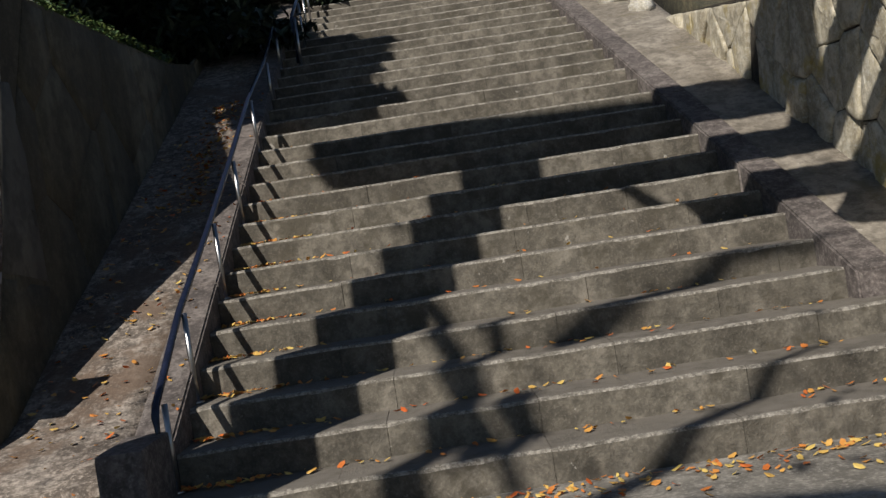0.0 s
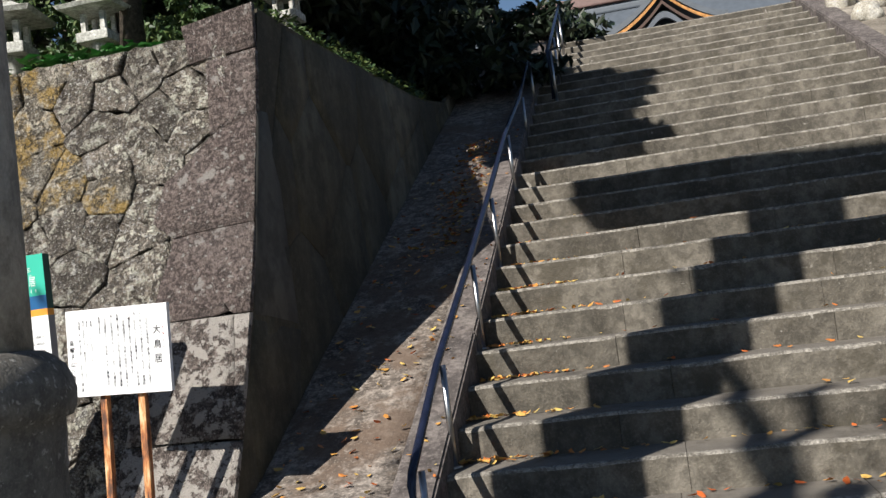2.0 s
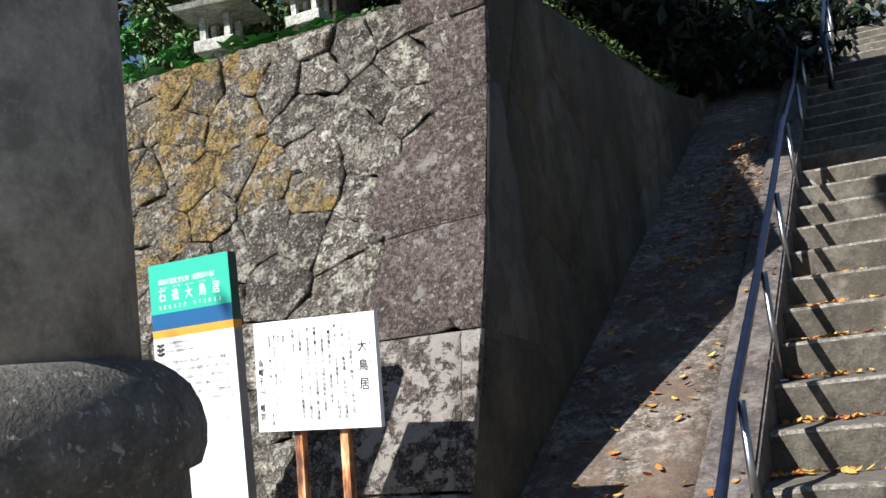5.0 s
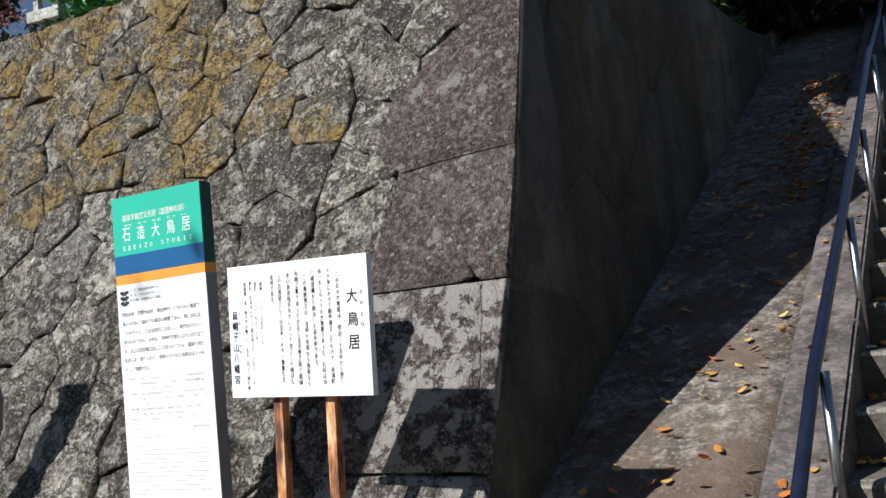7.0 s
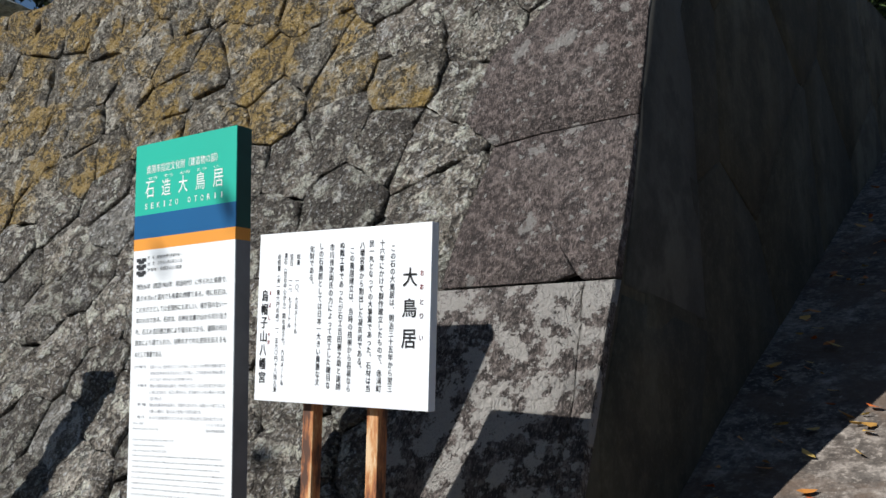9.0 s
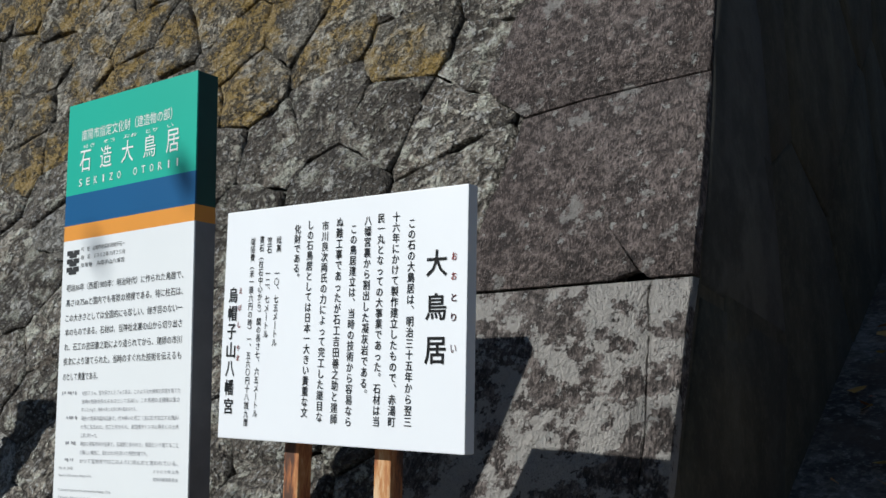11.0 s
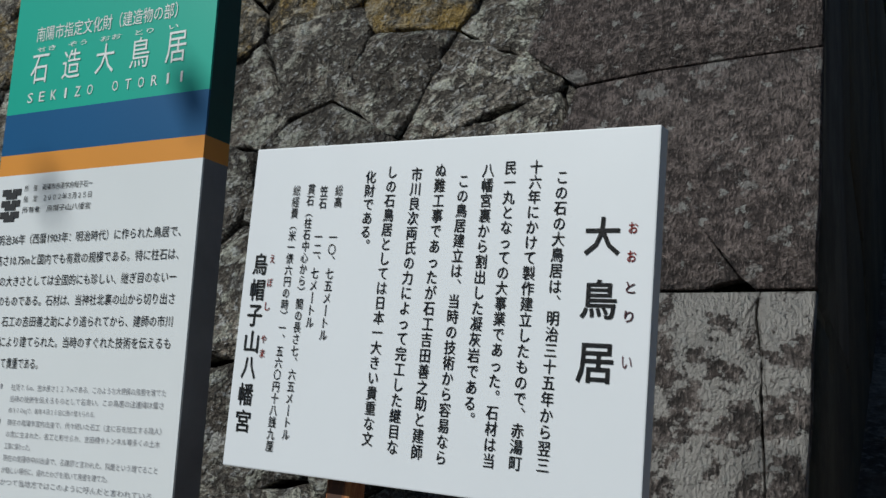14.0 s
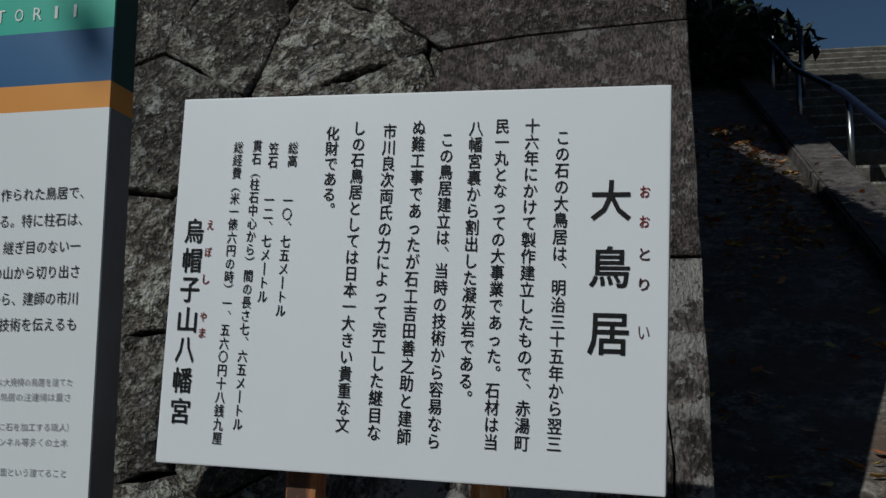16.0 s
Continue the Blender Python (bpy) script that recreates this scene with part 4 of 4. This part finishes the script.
# shrine hall above the steps
def shrine():
    s = thing("shrine_hall", "shrine hall with a blue-grey roof and a curved gilt-edged gable", "building", (0.15, 28.5, 6.0))
    s.scale = (0.9, 0.9, 0.9)
    part("wall", box((-9, 1.5, 0), (9, 9, 3.4)), M_DARKWOOD, s)
    bm = bmesh.new()
    rows = []
    for x in frange(-12, 12, 13):
        u = 0.5 * (abs(x) / 12) ** 3
        rows.append([bm.verts.new((x, y, z + u)) for y, z in ((-0.8, 2.1), (-0.2, 2.7), (0.5, 3.45), (1.2, 4.2), (1.6, 4.2), (7.8, 2.6), (7.8, 2.4), (-0.8, 2.0))])
    for a, b in zip(rows, rows[1:]):
        for k in range(8):
            bm.faces.new((a[k], a[(k + 1) % 8], b[(k + 1) % 8], b[k]))
    bm.faces.new(rows[0])
    bm.faces.new(rows[-1][::-1])
    bmesh.ops.recalc_face_normals(bm, faces=bm.faces)
    part("roof", bm, M_ROOF, s)
    part("ridge", box((-11.5, 1.1, 4.15), (11.5, 1.7, 4.36), 0.05), M_ROOF, s)
    for name, w, z0, h, y0, y1, mat in (("gable_roof", 1.75, 2.75, 1.1, -1.3, 3.6, M_ROOF), ("gilt_bargeboard", 1.6, 2.66, 1.02, -1.36, -1.3, M_GOLD), ("gable_board", 1.4, 2.5, 0.95, -1.28, -1.2, M_DARKWOOD), ("gable_arch", 0.8, 2.45, 0.55, -1.44, -1.3, M_ROOF)):
        bm = bmesh.new()
        rows = []
        for x in frange(-1, 1, 25):
            c = h * (1 - abs(x)) ** 1.6 if name != "gable_arch" else h * (math.cos(x * math.pi) + 1) / 2
            t = 0.18 if mat is M_ROOF else 0.1
            rows.append([bm.verts.new((x * w, y, z0 + c + dz)) for y, dz in ((y0, 0), (y1, 0), (y1, t), (y0, t))])
        for a, b in zip(rows, rows[1:]):
            for k in range(4):
                bm.faces.new((a[k], a[(k + 1) % 4], b[(k + 1) % 4], b[k]))
        bm.faces.new(rows[0])
        bm.faces.new(rows[-1][::-1])
        bmesh.ops.recalc_face_normals(bm, faces=bm.faces)
        part(name, bm, mat, s)
    part("rear_roof", box((-14, 8.0, 0.0), (14, 10.5, 6.45), 0.1), M_ROOF, s)
    part("rear_ridge", box((-14.2, 7.85, 6.4), (14.2, 8.5, 6.8), 0.06), M_RIDGE, s)
    part("ridge_rosette", lathe([(0.13, 0), (0.13, 0.04), (0.05, 0.06)], 16), M_GOLD, s).matrix_basis = Matrix.Translation((1.85, 7.85, 6.6)) @ Matrix.Rotation(radians(90), 4, "X")
    return s


shrine()
for k, (x, y, w, h) in enumerate([(2.35, 15.6, 0.42, 0.3), (2.75, 15.0, 0.5, 0.36), (2.95, 14.3, 0.36, 0.3), (2.7, 16.3, 0.55, 0.5), (2.25, 16.6, 0.4, 0.34)]):
    bo = thing("boulder", "pale rough boulder set along the upper end of the sunny lane" if k % 2 else "low pale boulder with leaves gathered round its foot", "stone", (x, y, slope_z(y)))
    bm = bmesh.new()
    bmesh.ops.create_icosphere(bm, subdivisions=3, radius=1.0)
    for v in bm.verts:
        q = v.co * 1.3 + Vector((k * 7.1, 2, 5))
        v.co *= 1 + 0.35 * noise.noise(q) + 0.1 * noise.noise(q * 3)
        v.co = Vector((v.co.x * w / 2, v.co.y * w * 0.45, v.co.z * h * 0.62 + h * 0.3))
    for fc in bm.faces:
        fc.smooth = True
    part("stone_body", bm, M_PALESTONE, bo)
name_board = thing("name_board", "small pale board on two legs where the steps end", "sign board", (-2.28, 17.95, LEVEL + RISE * STEPS - 0.01))
part("panel", box((-0.2, -0.02, 0.02), (0.2, 0.02, 0.36), 0.004), M_LANTERN, name_board)
for x in (-0.15, 0.15):
    part("leg", box((x - 0.02, 0.022, -0.3), (x + 0.02, 0.05, 0.34), 0.004), M_DARKWOOD, name_board)
for k, (x, y, w, h, lab) in enumerate([(2.62, 17.3, 0.34, 0.8, "pale upright marker stone beside the topmost steps"), (3.36, 17.5, 0.3, 0.9, "weathered pale marker stone with a rounded head"), (3.93, 17.0, 0.4, 0.5, "low pale boulder among the marker stones"), (2.83, 15.5, 0.25, 0.36, "squat pale block ending the sunny kerb")]):
    z = slope_z(min(y, 17.7)) + 0.03
    mk = thing("marker_stone", lab, "stone", (x, y, z))
    bm = box((-w / 2, -0.15, -0.3), (w / 2, 0.15, h), 0.05)
    rr = random.Random(k)
    for v in bm.verts:
        if v.co.z > h * 0.8:
            v.co.x *= 0.7
        v.co += Vector((rr.uniform(-1, 1), rr.uniform(-1, 1), rr.uniform(-1, 1))) * 0.015
    part("stone_body", bm, M_PALESTONE, mk)
for k in range(14):
    a = radians(-50 + 9 * k)
    x, y = 5 + 75 * math.sin(a), 32 + 60 * math.cos(a)
    tree("pine_tree", (x, y, 6.06), 11 + 3 * math.sin(k * 2.1), 0.3, M_DARKGREEN, 1500, 0.5, 200 + k, "distant dark pine on the skyline", 0.9, 0.2, 9)

# stones of the walls, last
rub_seeds = [(-3.92, 3.44), (-3.74, 3.61), (-3.74, 3.31), (-4.07, 3.32), (-3.92, 3.1), (-4.34, 3.69), (-4.12, 3.84), (-4.4, 3.46), (-4.59, 3.7), (-4.32, 3.21), (-3.98, 2.84), (-4.31, 2.96), (-4.34, 2.69), (-4.11, 2.62), (-4.03, 2.38), (-4.69, 3.07), (-4.95, 3.52), (-5.23, 3.76), (-5.38, 3.36), (-5.21, 3.14), (-5.07, 2.96), (-4.5, 2.42), (-4.89, 3.18),
             (-6.77, 3.39), (-6.49, 3.67), (-6.05, 3.49), (-6.19, 3.17), (-6.44, 2.58), (-5.99, 2.25), (-6.77, 2.06), (-5.68, 2.04), (-6.23, 1.73), (-4.52, 1.72), (-4.45, 1.4)]
rs = random.Random(21)
tries = 0
while tries < 9000:
    tries += 1
    p = (rs.uniform(-13.5, -3.5), rs.uniform(0.0, 3.95))
    near = (0.2 if p[0] < -5.3 else 0.25) + 0.1 * (p[1] < 2.4) * rs.random() + 0.04 * rs.random()
    if all(math.hypot(p[0] - q[0], (p[1] - q[1]) * 1.1) > near for q in rub_seeds):
        rub_seeds.append(p)
bounds = [(-13.8, -0.3), (-3.45, -0.3), (-3.45, 3.99), (-13.8, 3.99)]


QUOINS = [
    ([(-3.72, 3.80), (-3.237, 3.84), (-3.237, 4.16), (-3.77, 4.08)], 0), ([(-3.572, 3.255), (-3.237, 3.37), (-3.237, 3.832), (-3.6, 3.79)], 0),
    ([(-3.8, 2.576), (-3.606, 2.599), (-3.421, 2.609), (-3.237, 2.617), (-3.237, 3.366), (-3.451, 3.319), (-3.584, 3.229), (-3.728, 3.083), (-3.882, 2.968), (-3.955, 2.7)], 0),
    ([(-3.9, 2.04), (-3.45, 2.04), (-3.425, 2.05), (-3.375, 2.062), (-3.358, 2.05), (-3.35, 2.04), (-3.237, 2.04), (-3.237, 2.614), (-3.42, 2.606), (-3.606, 2.595), (-3.8, 2.57), (-3.835, 2.387), (-3.87, 2.268)], 0),
    ([(-3.97, 1.33), (-3.315, 1.32), (-3.308, 1.649), (-3.325, 1.807), (-3.329, 1.893), (-3.346, 1.983), (-3.342, 2.033), (-3.92, 2.033)], 1),
    ([(-3.31, 1.32), (-3.237, 1.31), (-3.237, 2.033), (-3.338, 2.033), (-3.342, 1.983), (-3.325, 1.893), (-3.321, 1.807), (-3.304, 1.649)], 1),
    ([(-4.05, 0.3), (-3.237, 0.3), (-3.237, 1.3), (-3.98, 1.32)], 1),
]


def inside(u, v, poly):
    hit = False
    for a, b in zip(poly, poly[1:] + poly[:1]):
        if (a[1] > v) != (b[1] > v) and u < a[0] + (v - a[1]) * (b[0] - a[0]) / (b[1] - a[1]):
            hit = not hit
    return hit


def on_face(u, v, o):
    return (u, face_y(v) - o, v)


for (sx, sz), poly in cells(rub_seeds, bounds, 0.005, 1.3):
    area = 0.5 * abs(sum(a[0] * b[1] - b[0] * a[1] for a, b in zip(poly, poly[1:] + poly[:1])))
    if area < 0.004 or area > 1.5:
        continue
    close = sx > -4.2
    if any(inside(sx, sz, p) for p, _ in QUOINS):
        part("stone", lay_stone(poly, on_face, 0.004, rs, 0.002), M_RUBBLE, wall)
        continue
    lift = rs.uniform(0.014, 0.026) if close else rs.uniform(0.014, 0.036)
    och = rs.random() < 0.97 * min(1.0, max(0.0, (sz - 2.55) / 0.45)) * min(1.0, max(0.0, (-4.1 - sx) / 0.9))
    mat = M_OCHRE if och else (M_PALE if rs.random() < 0.12 else M_RUBBLE)
    part("stone", lay_stone(poly, on_face, lift, rs), mat, wall)

for poly, pale in QUOINS:
    bm = bmesh.new()
    zs = sorted({p[1] for p in poly})
    cx, cz = sum(p[0] for p in poly) / len(poly), sum(p[1] for p in poly) / len(poly)
    pts = []
    for a, b in zip(poly, poly[1:] + poly[:1]):
        for j in range(6):
            t = j / 6
            w = 0.006 if a[0] > -3.3 and b[0] > -3.3 else 0.003
            pts.append((a[0] + t * (b[0] - a[0]) + (rs.uniform(-w, w * 0.3) if j else 0), a[1] + t * (b[1] - a[1])))
    rings = []
    for shrink, off in ((1.0, -0.015), (1.0, 0.031), (0.992, 0.036), (0.5, 0.037), (0.0, 0.037)):
        ring = []
        for p in pts:
            u, v = cx + (p[0] - cx) * shrink, cz + (p[1] - cz) * shrink
            ring.append(bm.verts.new((u, face_y(v) - off, v)))
        rings.append(ring)
    m = len(pts)
    for a, b in zip(rings, rings[1:]):
        for s_ in range(m):
            f = bm.faces.new((a[s_], a[(s_ + 1) % m], b[(s_ + 1) % m], b[s_]))
            f.smooth = True
    bmesh.ops.remove_doubles(bm, verts=bm.verts, dist=0.0004)
    bmesh.ops.recalc_face_normals(bm, faces=bm.faces)
    part("cornerstone", bm, M_QUOIN_PALE if pale else M_QUOIN, wall)

# big smooth stones of the shaded side
side_seeds = []
tries = 0
while tries < 1500:
    tries += 1
    p = (rs.uniform(6.9, 22), rs.uniform(0.3, 7.2))
    if p[1] < side_top(p[0]) - 0.15 and p[1] > lane_z(p[0]) - 0.2 and all(math.hypot(p[0] - q[0], p[1] - q[1]) > 0.75 for q in side_seeds):
        side_seeds.append(p)
for (sy, sz), poly in cells(side_seeds, [(6.75, -0.1), (22.4, -0.1), (22.4, 7.4), (6.75, 7.4)], 0.002, 2.5):
    for ya, yb in ((7.0, 8.4), (8.4, 10.3), (10.3, 12.3), (12.3, 14.0), (14.0, 18.0), (18.0, 22.5)):
        dz = side_top(yb) - side_top(ya)
        ln = math.hypot(yb - ya, dz)
        if ya < sy <= yb or (yb == 22.5 and sy > yb):
            poly = clip(poly, ya, side_top(ya) - 0.03, -dz / ln, (yb - ya) / ln)
    for za, zb in ((0.94, 1.586), (1.586, 2.014), (2.014, 2.6), (2.6, 3.345), (3.345, 3.838)):
        ya, yb = face_y(za) + 0.05, face_y(zb) + 0.05
        ln = math.hypot(yb - ya, zb - za)
        poly = clip(poly, ya, za, -(zb - za) / ln, (yb - ya) / ln)
        if len(poly) < 3:
            break
    if len(poly) >= 3:
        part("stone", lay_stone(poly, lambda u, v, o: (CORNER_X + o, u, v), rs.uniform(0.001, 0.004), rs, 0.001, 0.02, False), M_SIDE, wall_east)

# dressed corner slabs on the shaded side
for poly in ([(7.145, 2.02), (7.88, 1.93), (7.83, 2.93), (7.745, 3.4), (7.56, 3.38), (7.34, 2.7)], [(6.93, 1.0), (7.6, 1.0), (7.9, 1.9), (7.13, 1.99), (7.02, 1.76), (6.93, 1.58)]):
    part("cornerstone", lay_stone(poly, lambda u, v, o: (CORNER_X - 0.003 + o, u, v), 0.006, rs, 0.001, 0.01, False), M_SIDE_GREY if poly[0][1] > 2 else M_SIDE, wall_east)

# upright stones of the sunny wall
r_seeds = []
y = 6.3
while y < 15.5:
    w = rs.uniform(0.26, 0.44)
    z = slope_z(y) + rs.uniform(-0.1, 0.3)
    while z < rw_top(y):
        r_seeds.append((y + w / 2 + rs.uniform(-0.04, 0.04), z))
        z += rs.uniform(0.55, 1.0)
    y += w
for (sy, sz), poly in cells(r_seeds, [(6.2, 0.0), (15.6, 0.0), (15.6, 4.58), (10.7, 3.72), (6.2, 3.08)], 0.016, 2.0):
    if sz > slope_z(sy) - 0.5:
        part("stone", lay_stone(poly, lambda u, v, o: (RWALL_X + 0.02 - o, u, v), rs.uniform(0.01, 0.035), rs, 0.008, 0.09), M_RWALL, rwall)
